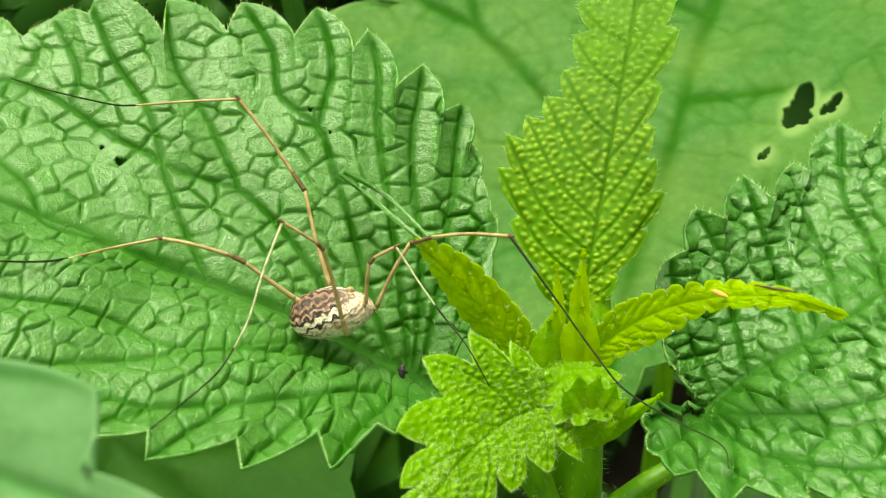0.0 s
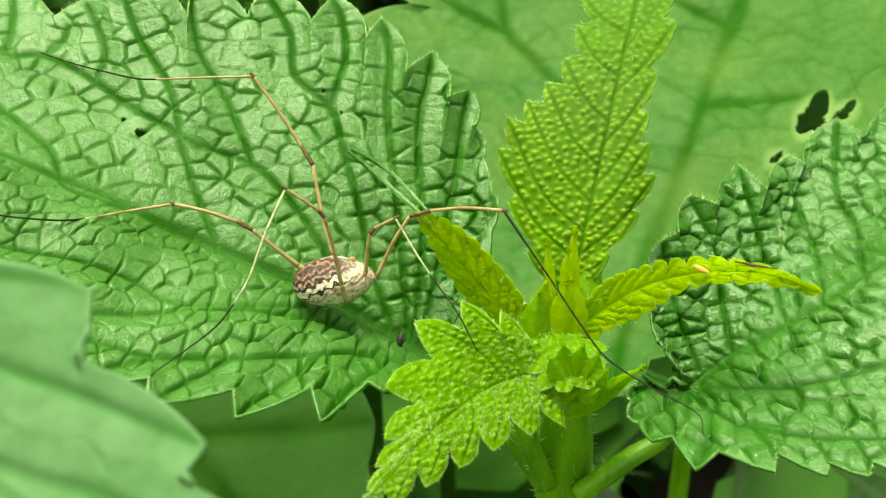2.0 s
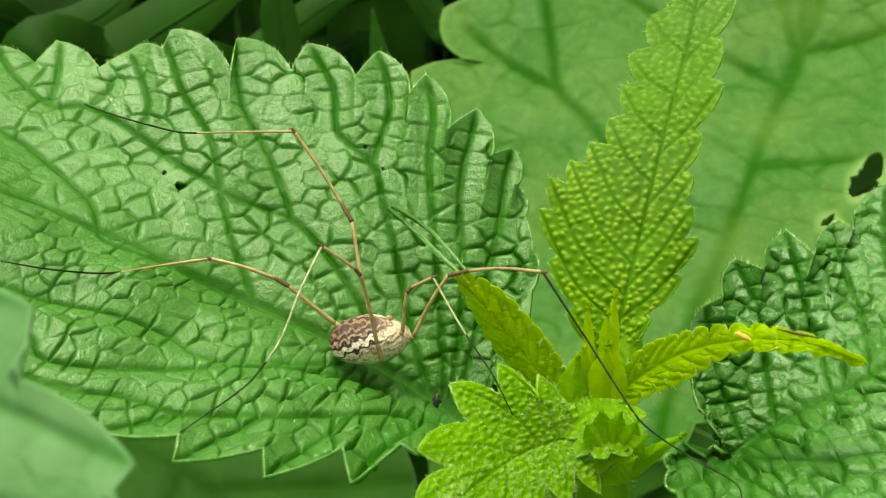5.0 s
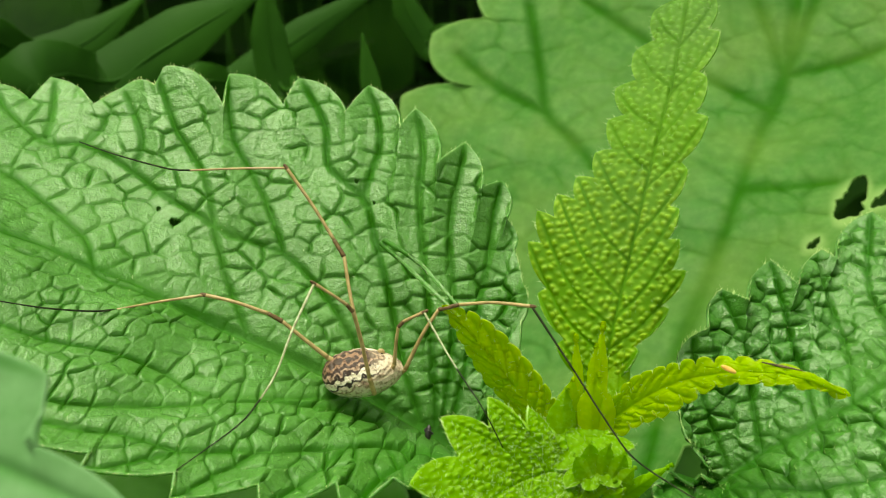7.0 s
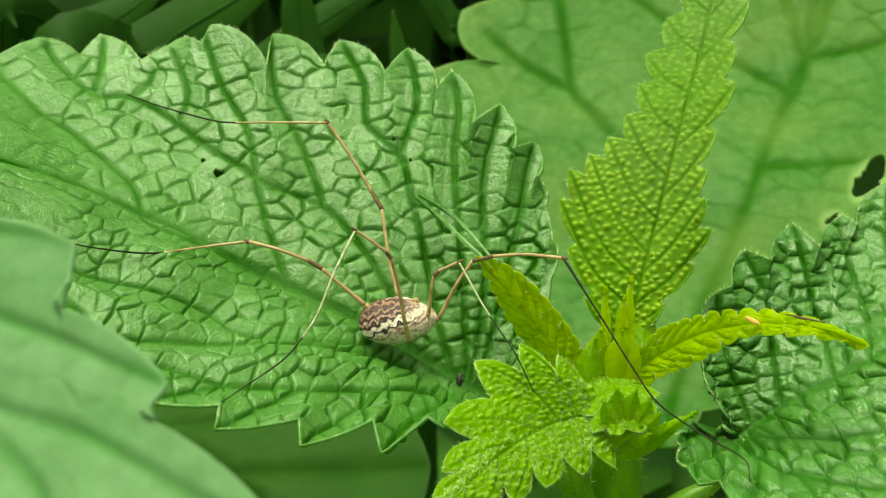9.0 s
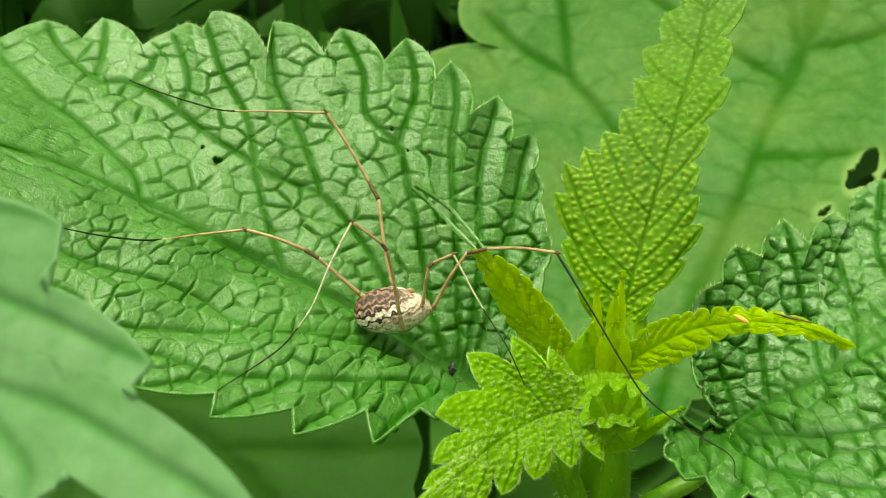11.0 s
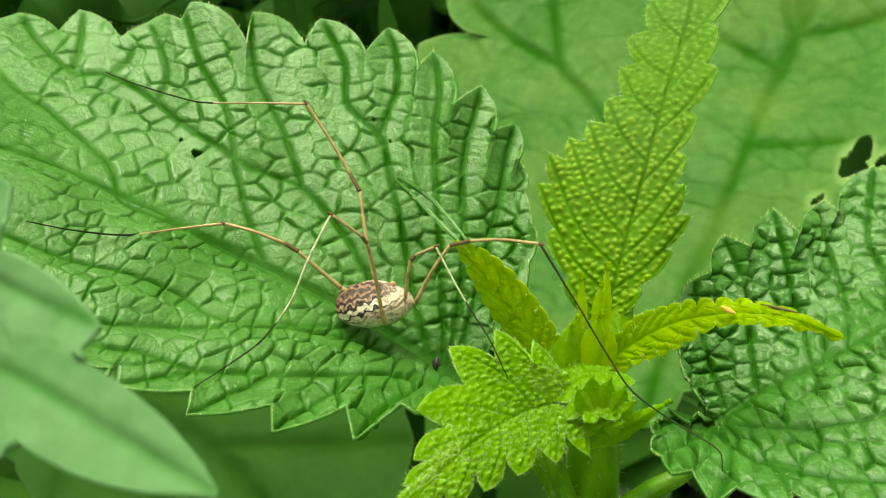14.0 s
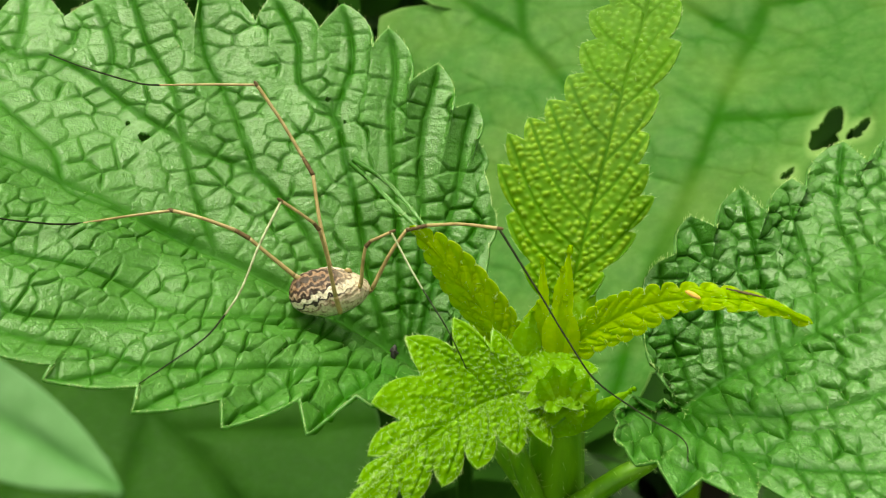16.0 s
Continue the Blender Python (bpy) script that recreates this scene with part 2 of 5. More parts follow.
CURL_LOW = [(15.1, -14.3, -7.8), (14.3, -16.6, -7.7), (14.4, -18.8, -7.6), (15, -20.3, -7.9), (16.5, -21, -7.4)]
BUD_A = [(16.1, -15.4, -8.8), (15.5, -14, -6.4), (15.6, -13.3, -5.1), (15.9, -12.9, -4.1)]
BUD_B = [(17.2, -15.7, -8.5), (17.2, -14.4, -6), (17.3, -13.8, -4.8), (17.4, -13.3, -3.8)]
BUD_C = [(17.3, -13.3, -5.9), (17.5, -12.4, -4.3), (17.5, -11.8, -3.4), (17.7, -11, -2.3)]
BUD_D = [(18.2, -13.1, -6.1), (18.1, -11.4, -4), (18.1, -10.4, -2.9), (18.3, -9.4, -1.6)]
BUD_E = [(16.5, -13.1, -6.2), (16.3, -11.7, -4.4), (16.2, -10.8, -3.4), (16.2, -10, -2.3)]
BUD_F = [(15, -15.8, -8.7), (15, -14.8, -7), (15.1, -14, -5.9), (15.4, -13.2, -4.8)]
BUD_G = [(18, -15.7, -8.5), (18.3, -14.5, -6.5), (18.1, -13.5, -5.1), (17.8, -12.6, -3.8)]
BUD_H = [(18.6, -14.8, -9.7), (19.4, -11.8, -7.4), (19.9, -9.2, -5.5), (20.7, -6.4, -3.2)]
FRILL_A = [(17.2, -20.3, -8.2), (16.5, -19.8, -6.8), (16, -19.6, -6.1), (15.7, -19.4, -5.4)]
FRILL_B = [(17.4, -20.3, -8.2), (17, -19.5, -6.5), (16.8, -19.1, -5.5), (16.8, -18.8, -4.7)]
FRILL_C = [(17.7, -20.3, -8.2), (17.8, -19.6, -6.4), (17.9, -19.3, -5.5), (18.2, -19, -4.7)]
FRILL_D = [(18, -20.4, -8.3), (18.6, -19.9, -6.7), (19, -19.7, -5.9), (19.3, -19.5, -5.1)]
FRILL_E = [(18, -20.5, -8.4), (19, -20.4, -7.2), (19.5, -20.3, -6.6), (20, -20.2, -5.9)]
FRILL_F = [(17.8, -20.6, -8.5), (18.4, -21, -7.9), (18.8, -21.2, -7.6), (19.2, -21.2, -7.1)]
STIPULE_LOW = [(13.5, -19.8, -11.5), (15.1, -20.6, -9.8), (17.2, -20.5, -8.3), (18.6, -20.5, -7)]
SLIVER = [(6.8, -7.1, -2.2), (5.1, -5.2, -1.9), (3, -1.9, -2.1), (0.9, 0.9, -2.2)]
SLIVER_SIDE = [(7.2, -7.0, -2.0), (5.8, -5.0, -1.6), (3.9, -1.9, -1.7), (1.2, 0.9, -1.9)]
STIPULE = [(17.2, -18.6, -12.8), (19.2, -19.1, -10.8), (21.2, -19.3, -8.3), (23, -18.8, -7.2)]
STEM = [(17, -13.4, -8.4), (17.6, -14.1, -13), (17.9, -14.5, -18.7), (18.2, -14.6, -26.7), (18.3, -13.6, -41.2)]
STALK_FRONT = [(14.9, -15.6, -8.2), (13.7, -17.1, -12.4), (14.8, -17.8, -17.1), (16.3, -16.5, -23.6)]
STALK_LEFT = [(7.3, -12, -12), (10.2, -13.5, -15), (13.6, -15.2, -19.5), (16.2, -15.4, -25)]
STALK_RIGHT = [(27.4, -14.3, -15.7), (25.6, -16.6, -17.9), (22.5, -17.8, -19.4), (18.9, -18, -23.3)]
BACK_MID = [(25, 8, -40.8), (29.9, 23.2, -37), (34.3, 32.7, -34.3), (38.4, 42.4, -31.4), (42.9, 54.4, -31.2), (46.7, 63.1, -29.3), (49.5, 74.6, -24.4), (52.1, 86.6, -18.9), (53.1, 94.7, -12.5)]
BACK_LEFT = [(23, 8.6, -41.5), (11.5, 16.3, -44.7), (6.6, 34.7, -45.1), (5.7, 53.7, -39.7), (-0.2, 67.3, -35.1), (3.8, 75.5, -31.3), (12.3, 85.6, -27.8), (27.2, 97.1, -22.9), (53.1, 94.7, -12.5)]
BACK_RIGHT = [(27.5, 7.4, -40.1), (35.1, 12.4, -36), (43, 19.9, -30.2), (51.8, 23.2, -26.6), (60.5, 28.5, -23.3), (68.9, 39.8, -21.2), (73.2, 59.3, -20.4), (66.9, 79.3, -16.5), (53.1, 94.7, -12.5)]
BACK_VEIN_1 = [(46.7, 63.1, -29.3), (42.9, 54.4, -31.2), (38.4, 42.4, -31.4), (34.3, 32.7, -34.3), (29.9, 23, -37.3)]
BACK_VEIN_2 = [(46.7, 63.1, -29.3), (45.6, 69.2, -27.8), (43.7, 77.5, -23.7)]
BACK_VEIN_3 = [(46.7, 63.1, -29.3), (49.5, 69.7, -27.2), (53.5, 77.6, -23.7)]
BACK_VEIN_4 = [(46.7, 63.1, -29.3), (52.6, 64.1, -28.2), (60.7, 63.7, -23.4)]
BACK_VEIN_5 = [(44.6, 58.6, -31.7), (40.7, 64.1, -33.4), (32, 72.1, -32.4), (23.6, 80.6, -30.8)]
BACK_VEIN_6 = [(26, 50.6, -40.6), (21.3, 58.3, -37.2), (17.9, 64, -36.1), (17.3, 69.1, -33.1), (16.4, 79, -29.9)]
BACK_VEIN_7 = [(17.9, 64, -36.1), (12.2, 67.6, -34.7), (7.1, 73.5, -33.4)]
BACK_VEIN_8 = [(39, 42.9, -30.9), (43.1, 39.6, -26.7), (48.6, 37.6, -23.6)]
LOWER_MID = [(-59.7, 46, -66.6), (-43.3, 38.6, -66.9), (-27.1, 28.2, -65.4), (-15.6, 16.6, -67.9), (-7.3, 3.5, -69.3)]
LOWER_UP = [(-61.4, 52.7, -67), (-42.3, 52, -67.8), (-21, 46.5, -66), (-4, 36.7, -63.8), (0.7, 26.5, -64.7), (0.1, 11.3, -65.9), (-7.3, 3.5, -69.3)]
LOWER_LOW = [(-57.9, 39.4, -66.1), (-52.1, 26.9, -66.8), (-43.1, 16.2, -68.3), (-30.6, 5.5, -69.7), (-18.4, 1.1, -69.4), (-7.3, 3.5, -69.3)]
NEAR_MID = [(-31.4, -42.9, 30.8), (-24, -46.5, 30), (-17.3, -50.3, 30), (-13.4, -52.3, 30.8), (-10.2, -54.6, 31.5), (-6.7, -57.1, 31.7), (-2.1, -60.3, 32.1)]
NEAR_UP = [(-33.6, -38.3, 30.7), (-30.3, -35.6, 33.7), (-23.2, -37.3, 34.3), (-14.3, -43, 33.9), (-8.6, -51.4, 32.9), (-2.1, -60.2, 32.1)]
NEAR_UP_NOTCH = [(-32.4, -36.8, 32.3), (-27.2, -36.8, 33.6), (-20.9, -40.2, 33.2), (-14.9, -46.1, 32.6), (-9.7, -51.6, 31.2)]
NEAR_LOW = [(-30.7, -45.7, 30.6), (-26.4, -50.5, 30), (-20.2, -53.6, 29.4), (-13.8, -57.1, 29.2), (-2.1, -60.3, 32.2)]
NEAR_LOW_NOTCH = [(-28.9, -47.8, 30.3), (-23.6, -51.6, 30.1), (-17.4, -54.9, 29.6), (-11.9, -56.7, 31)]
NEAR_VEIN_1 = [(-23.4, -43.1, 31.5), (-16.2, -46.5, 31.6), (-12.1, -51.1, 34.1), (-8.7, -51.5, 33.1)]
NEAR_VEIN_2 = [(-28.5, -40.6, 30.8), (-22, -40.6, 32.8), (-17.6, -41.4, 33.3), (-14.4, -42.8, 33.8)]
NEAR_VEIN_3 = [(-20.7, -48.2, 29.8), (-16.6, -51.7, 29.1), (-14.3, -55.8, 30.5), (-13.8, -57.1, 29.4)]
LEG_A = [(-0.1, -8.5, -7.4), (-0.4, -7.3, -6), (-1.3, -4.3, -3.8), (-1.9, -1.4, -1.6), (-2.7, -0.3, -0.8), (-4.5, 1.8, 1.3), (-6.5, 3.8, 3.4), (-10.6, 3.8, 3.4), (-14.1, 2.9, 4), (-16, 3.2, 4), (-20.8, 6.3, 3.1), (-24.2, 8.6, 2.7)]
LEG_B = [(-1.2, -9.4, -6.5), (-3, -9.3, -5.1), (-4.8, -8.7, -3.6), (-6.4, -8, -2.4), (-7.5, -7.7, -1.8), (-10.1, -7.1, -1.1), (-12.4, -6.6, -0.8), (-15.8, -7.3, -0.8), (-18.7, -9.2, 0.2), (-20.3, -10.4, 1.2), (-23.2, -11.8, 2.9), (-26.1, -12.6, 4.4)]
LEG_C = [(0.7, -12.2, -6.2), (0.4, -12.2, -4.4), (-0.1, -11.4, -1.2), (-0.6, -11, 1.4), (-1, -10.9, 2), (-2, -10.8, 2.9), (-3.3, -10.6, 3.9), (-4.7, -14.1, 2.7), (-5.8, -17.2, 1.3), (-6.8, -19.3, 0.8), (-8.2, -21.6, 0.6), (-12.1, -25.2, 0.1)]
LEG_D = [(1.6, -9.8, -7), (2.2, -9.7, -5.5), (2.4, -9.2, -3.5), (2.6, -8.8, -2.4), (3, -8.6, -2), (3.8, -8.5, -1.6), (4.6, -8.4, -1.2), (6, -11.2, -2), (7.1, -13.1, -2.7), (7.9, -15, -2.5), (9, -17.7, -2.2), (10.4, -19.4, -4.5)]
LEG_E = [(2, -9.2, -7.6), (3, -9.2, -6.6), (4.4, -8.2, -3.8), (5.7, -7.1, -2.2), (7.3, -7.1, -1.7), (9.9, -8.1, -0.6), (12.8, -9.3, 0.1), (14.5, -11.8, -1.3), (15.9, -13.9, -2.4), (18.1, -17.4, -4.1), (19.9, -19.9, -5.2), (23, -22.3, -5.9), (25.8, -24.7, -5.9), (26.1, -26.2, -6.6)]
BODY = (-0.3, -9.5, -6.6)
BODY_REAR = (-3.5, -9.8, -7)
BODY_FRONT = (3, -8.5, -7.3)
EYES = (1.1, -8.5, -5.5)
HOLE_1 = (-15.9, 3.2, -1.7)
HOLE_2 = (-17.3, 4.2, -1.1)
HOLE_3 = (-1.3, 6.8, -0.3)
HOLE_4 = (0.2, 5.5, -1.7)
HOLE_5 = (-19.8, 8.1, 1.1)
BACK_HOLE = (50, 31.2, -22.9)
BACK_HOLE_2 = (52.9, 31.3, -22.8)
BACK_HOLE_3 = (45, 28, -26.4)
SPECK = (4.7, -11.6, -11.4)
ORANGE = (26.8, -15.9, -0.2)
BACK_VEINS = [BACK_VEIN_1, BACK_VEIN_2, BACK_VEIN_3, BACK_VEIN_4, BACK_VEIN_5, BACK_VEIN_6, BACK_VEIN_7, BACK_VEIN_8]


BLADES = [
    (5, [(-52.3, 75.1, -48.4), (-41.1, 82.3, -43.4), (-30.4, 87.9, -39.0), (-19.5, 92.5, -34.8)]),
    (3.2, [(-14.5, 90.3, -65.0), (-19.3, 97.0, -55.2), (-21.1, 101.6, -48.2), (-21.2, 106.8, -39.8)]),
    (1.5, [(-1.9, 62.1, -45.6), (-3.1, 66.5, -39.9), (-4.2, 70.2, -34.6), (-5.1, 73.4, -29.8)]),
    (4, [(-69.5, 105.9, -59.6), (-59.6, 110.1, -58.5), (-51.1, 113.8, -56.8), (-42.2, 119.2, -52.0)]),
    (3.5, [(-38.6, 115.2, -77.0), (-30.1, 121.1, -71.1), (-18.7, 126.9, -65.0), (-3.5, 132.7, -58.0)]),
    (3, [(7.6, 130.6, -79.7), (1.8, 135.1, -73.1), (-2.0, 138.2, -68.2), (-4.8, 142.2, -61.5)]),
]


def arr(points):
    return np.array(points, float)


def to_world(points):
    return np.asarray(points, float) * 0.001 + np.array([0, 0, HEIGHT])


def spline(points, u):
    """A smooth curve through the points; u runs from 0 to their count less one."""
    p = arr(points)
    p = np.vstack([2 * p[0] - p[1], p, 2 * p[-1] - p[-2]])
    u = np.clip(np.asarray(u, float), 0, len(p) - 3 - 1e-9)
    k = u.astype(int)
    f = (u - k)[:, None]
    a, b, c, d = p[k], p[k + 1], p[k + 2], p[k + 3]
    return 0.5 * (2 * b + (c - a) * f + (2 * a - 5 * b + 4 * c - d) * f**2 + (3 * b - a - 3 * c + d) * f**3)


def hash01(i, j, salt):
    x = np.sin(i * 127.1 + j * 311.7 + salt * 74.7) * 43758.5453
    return x - np.floor(x)


def cells(a, b, salt):
    """Distance to the nearest joint of an irregular network of cells, and a random value of each cell."""
    ia, ib = np.floor(a), np.floor(b)
    near = np.full(a.shape, 9.0)
    second = np.full(a.shape, 9.0)
    value = np.zeros(a.shape)
    for da in (-1, 0, 1):
        for db in (-1, 0, 1):
            ca, cb = ia + da, ib + db
            x = ca + 0.15 + 0.7 * hash01(ca, cb, salt)
            y = cb + 0.15 + 0.7 * hash01(ca, cb, salt + 5)
            d = np.hypot(a - x, b - y)
            first = d < near
            second = np.where(first, near, np.minimum(second, d))
            value = np.where(first, hash01(ca, cb, salt + 9), value)
            near = np.minimum(near, d)
    return second - near, value


def wave(a, b, salt):
    """Smooth noise of the plane, from -1 to 1."""
    ia, ib = np.floor(a), np.floor(b)
    fa, fb = a - ia, b - ib
    fa, fb = fa * fa * (3 - 2 * fa), fb * fb * (3 - 2 * fb)
    n = [[hash01(ia + i, ib + j, salt) for j in (0, 1)] for i in (0, 1)]
    return 2 * ((n[0][0] * (1 - fa) + n[1][0] * fa) * (1 - fb) + (n[0][1] * (1 - fa) + n[1][1] * fa) * fb) - 1


# ---- materials ----
def node_material(name):
    m = bpy.data.materials.new(name)
    m.use_nodes = True
    n = m.node_tree.nodes
    return m, n, m.node_tree.links, n["Principled BSDF"]


def ramp(nodes, stops):
    r = nodes.new("ShaderNodeValToRGB")
    while len(r.color_ramp.elements) < len(stops):
        r.color_ramp.elements.new(0.5)
    for e, (at, c) in zip(r.color_ramp.elements, stops):
        e.position, e.color = at, (*c, 1)
    return r


def leaf_material(name, vein, blade, pale, rough=0.42, glow=0.35, bump=0.5, grain=2600.0, gloss_level=0.6, through_tint=(0.30, 0.62, 0.05), tip=None, glitter=0.5, wax=0.0):
    """Leaf skin: deep green along the veins, partly letting light through; the paler, mottled blisters have sky sheen
    put into their colour.
    """
    m, n, link, skin = node_material(name)
    out = n["Material Output"]

    def blend(kind, amount, a, b):
        x = n.new("ShaderNodeMix")
        x.data_type, x.blend_type = "RGBA", kind
        for slot, value in ((0, amount), (6, a), (7, b)):
            if isinstance(value, (int, float)):
                x.inputs[slot].default_value = value
            elif isinstance(value, (tuple, list)):
                x.inputs[slot].default_value = (*value, 1)
            else:
                link.new(value, x.inputs[slot])
        return x.outputs[2]

    def read(label):
        x = n.new("ShaderNodeAttribute")
        x.attribute_name = label
        return x.outputs["Fac"]

    def texture(scale, detail):
        x = n.new("ShaderNodeTexNoise")
        x.inputs["Scale"].default_value, x.inputs["Detail"].default_value = scale, detail
        link.new(co.outputs["Object"], x.inputs["Vector"])
        return x.outputs["Fac"]

    def graded(fac, stops):
        r = ramp(n, stops)
        link.new(fac, r.inputs["Fac"])
        return r.outputs["Color"]

    co = n.new("ShaderNodeTexCoord")
    net = read("net")
    big, middle, fine = texture(90.0, 4.0), texture(700.0, 3.0), texture(grain, 6.0)
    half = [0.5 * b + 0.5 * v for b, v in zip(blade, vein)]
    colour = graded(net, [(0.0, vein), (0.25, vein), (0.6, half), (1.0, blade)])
    # greener towards the tip, with the sky's pale sheen painted in
    if tip:
        tip_tone = graded(net, [(0.0, [0.55 * c for c in tip]), (0.25, [0.6 * c for c in tip]), (1.0, tip)])
        colour = blend("MIX", read("along"), colour, tip_tone)
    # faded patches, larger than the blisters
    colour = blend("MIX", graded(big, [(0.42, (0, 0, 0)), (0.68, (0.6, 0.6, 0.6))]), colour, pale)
    # pale silvery grain on the raised tops, with sky glints painted into it
    glint_grain = blend("MULTIPLY", 1.0, graded(fine, [(0.44, (0, 0, 0)), (0.66, (1, 1, 1))]), graded(net, [(0.35, (0, 0, 0)), (0.9, (glitter, glitter, glitter))]))
    colour = blend("MIX", glint_grain, colour, [min(0.7, 1.35 * c + 0.06) for c in pale])
    colour = blend("MULTIPLY", 0.5, colour, graded(middle, [(0.3, (0.68, 0.74, 0.6)), (0.7, (1.2, 1.15, 1.2))]))
    colour = blend("MIX", read("rim"), colour, [min(0.6, 1.25 * c + 0.05) for c in pale])
    link.new(colour, skin.inputs["Base Color"])
    gloss = n.new("ShaderNodeMapRange")
    gloss.inputs[3].default_value, gloss.inputs[4].default_value = rough - 0.1, rough + 0.18
    link.new(middle, gloss.inputs[0])
    dull = n.new("ShaderNodeMapRange")
    dull.inputs[3].default_value, dull.inputs[4].default_value = 0.3, 0.0
    link.new(net, dull.inputs[0])
    rougher = n.new("ShaderNodeMath")
    link.new(gloss.outputs[0], rougher.inputs[0])
    link.new(dull.outputs[0], rougher.inputs[1])
    link.new(rougher.outputs[0], skin.inputs["Roughness"])
    shine = n.new("ShaderNodeMapRange")
    shine.inputs[3].default_value, shine.inputs[4].default_value = 0.12 * gloss_level, gloss_level
    link.new(net, shine.inputs[0])
    link.new(shine.outputs[0], skin.inputs["Specular IOR Level"])
    skin.inputs["Coat Roughness"].default_value = 0.22
    waxy = n.new("ShaderNodeMath")
    waxy.operation = "MULTIPLY"
    waxy.inputs[1].default_value = wax
    link.new(graded(net, [(0.35, (0, 0, 0)), (0.8, (1, 1, 1))]), waxy.inputs[0])
    link.new(waxy.outputs[0], skin.inputs["Coat Weight"])
    relief = n.new("ShaderNodeBump")
    relief.inputs["Strength"].default_value, relief.inputs["Distance"].default_value = bump, 0.00010
    link.new(fine, relief.inputs["Height"])
    pores = n.new("ShaderNodeBump")
    pores.inputs["Strength"].default_value, pores.inputs["Distance"].default_value = min(1.0, 1.1 * bump), 0.00008
    link.new(texture(2.6 * grain, 2.0), pores.inputs["Height"])
    link.new(relief.outputs[0], pores.inputs["Normal"])
    link.new(pores.outputs[0], skin.inputs["Normal"])
    link.new(pores.outputs[0], skin.inputs["Coat Normal"])
    thin = n.new("ShaderNodeBsdfTranslucent")
    link.new(blend("MIX", 0.6, colour, through_tint), thin.inputs["Color"])
    both = n.new("ShaderNodeMixShader")
    both.inputs[0].default_value = glow
    link.new(skin.outputs[0], both.inputs[1])
    link.new(thin.outputs[0], both.inputs[2])
    link.new(both.outputs[0], out.inputs["Surface"])
    return m


def plain_material(name, color, other, scale, rough=0.6, bump=0.2, stretch=(1, 1, 1)):
    m, n, link, skin = node_material(name)
    co, mapping, tex = n.new("ShaderNodeTexCoord"), n.new("ShaderNodeMapping"), n.new("ShaderNodeTexNoise")
    mapping.inputs["Scale"].default_value = stretch
    link.new(co.outputs["Object"], mapping.inputs["Vector"])
    link.new(mapping.outputs[0], tex.inputs["Vector"])
    tex.inputs["Scale"].default_value, tex.inputs["Detail"].default_value = scale, 5.0
    r = ramp(n, [(0.35, color), (0.65, other)])
    link.new(tex.outputs["Fac"], r.inputs["Fac"])
    link.new(r.outputs["Color"], skin.inputs["Base Color"])
    skin.inputs["Roughness"].default_value = rough
    b = n.new("ShaderNodeBump")
    b.inputs["Strength"].default_value, b.inputs["Distance"].default_value = bump, 0.0003
    link.new(tex.outputs["Fac"], b.inputs["Height"])
    link.new(b.outputs[0], skin.inputs["Normal"])
    return m


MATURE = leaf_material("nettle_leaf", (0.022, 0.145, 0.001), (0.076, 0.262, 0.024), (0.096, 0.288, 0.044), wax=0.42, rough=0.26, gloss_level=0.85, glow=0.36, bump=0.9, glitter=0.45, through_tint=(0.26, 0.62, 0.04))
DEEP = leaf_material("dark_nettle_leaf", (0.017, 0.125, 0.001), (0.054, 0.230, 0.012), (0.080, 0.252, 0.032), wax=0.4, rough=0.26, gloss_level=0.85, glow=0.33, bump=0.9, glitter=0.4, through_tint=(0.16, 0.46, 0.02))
YOUNG = leaf_material("young_nettle_leaf", (0.11, 0.28, 0.001), (0.26, 0.49, 0.002), (0.24, 0.48, 0.006), rough=0.36, gloss_level=0.35, glow=0.52, through_tint=(0.34, 0.70, 0.001))
YELLOW = leaf_material("yellow_nettle_leaf", (0.27, 0.44, 0.001), (0.42, 0.59, 0.002), (0.44, 0.61, 0.006), rough=0.40, gloss_level=0.25, glow=0.64, through_tint=(0.62, 0.88, 0.001))
UPRIGHT = leaf_material("upright_nettle_leaf", (0.090, 0.255, 0.001), (0.46, 0.64, 0.012), (0.13, 0.32, 0.002), rough=0.34, gloss_level=0.4, glow=0.45,
                        through_tint=(0.30, 0.70, 0.001), tip=(0.16, 0.34, 0.075), glitter=0.35)
# dark vein tone also holds the shade of the leaf's main fold
SMOOTH = leaf_material("smooth_leaf", (0.024, 0.130, 0.005), (0.078, 0.225, 0.044), (0.155, 0.280, 0.060), through_tint=(0.20, 0.50, 0.06), gloss_level=0.2, rough=0.55, bump=0.4, grain=900, glow=0.4, glitter=0.18)
CLOSE = leaf_material("pale_smooth_leaf", (0.055, 0.20, 0.038), (0.130, 0.295, 0.112), (0.180, 0.345, 0.160), through_tint=(0.22, 0.48, 0.14), gloss_level=0.35, rough=0.5, bump=0.15, grain=900, glow=0.35, glitter=0.1)
# base colour carries the shade this low leaf lies in
SHADED = leaf_material("shade_toned_leaf", (0.005, 0.034, 0.001), (0.024, 0.088, 0.008), (0.033, 0.105, 0.012), rough=0.6, bump=0.1, grain=900, gloss_level=0.1, glitter=0.1)
STEM_SKIN = plain_material("nettle_stem", (0.075, 0.23, 0.003), (0.150, 0.35, 0.008), 700, 0.45, 0.2, (1, 1, 0.2))
HAIR = plain_material("leaf_hair", (0.50, 0.68, 0.22), (0.62, 0.76, 0.34), 800, 0.3, 0.0)
WITHERED = plain_material("withered_edge", (0.05, 0.03, 0.012), (0.13, 0.09, 0.03), 1500, 0.7, 0.3)
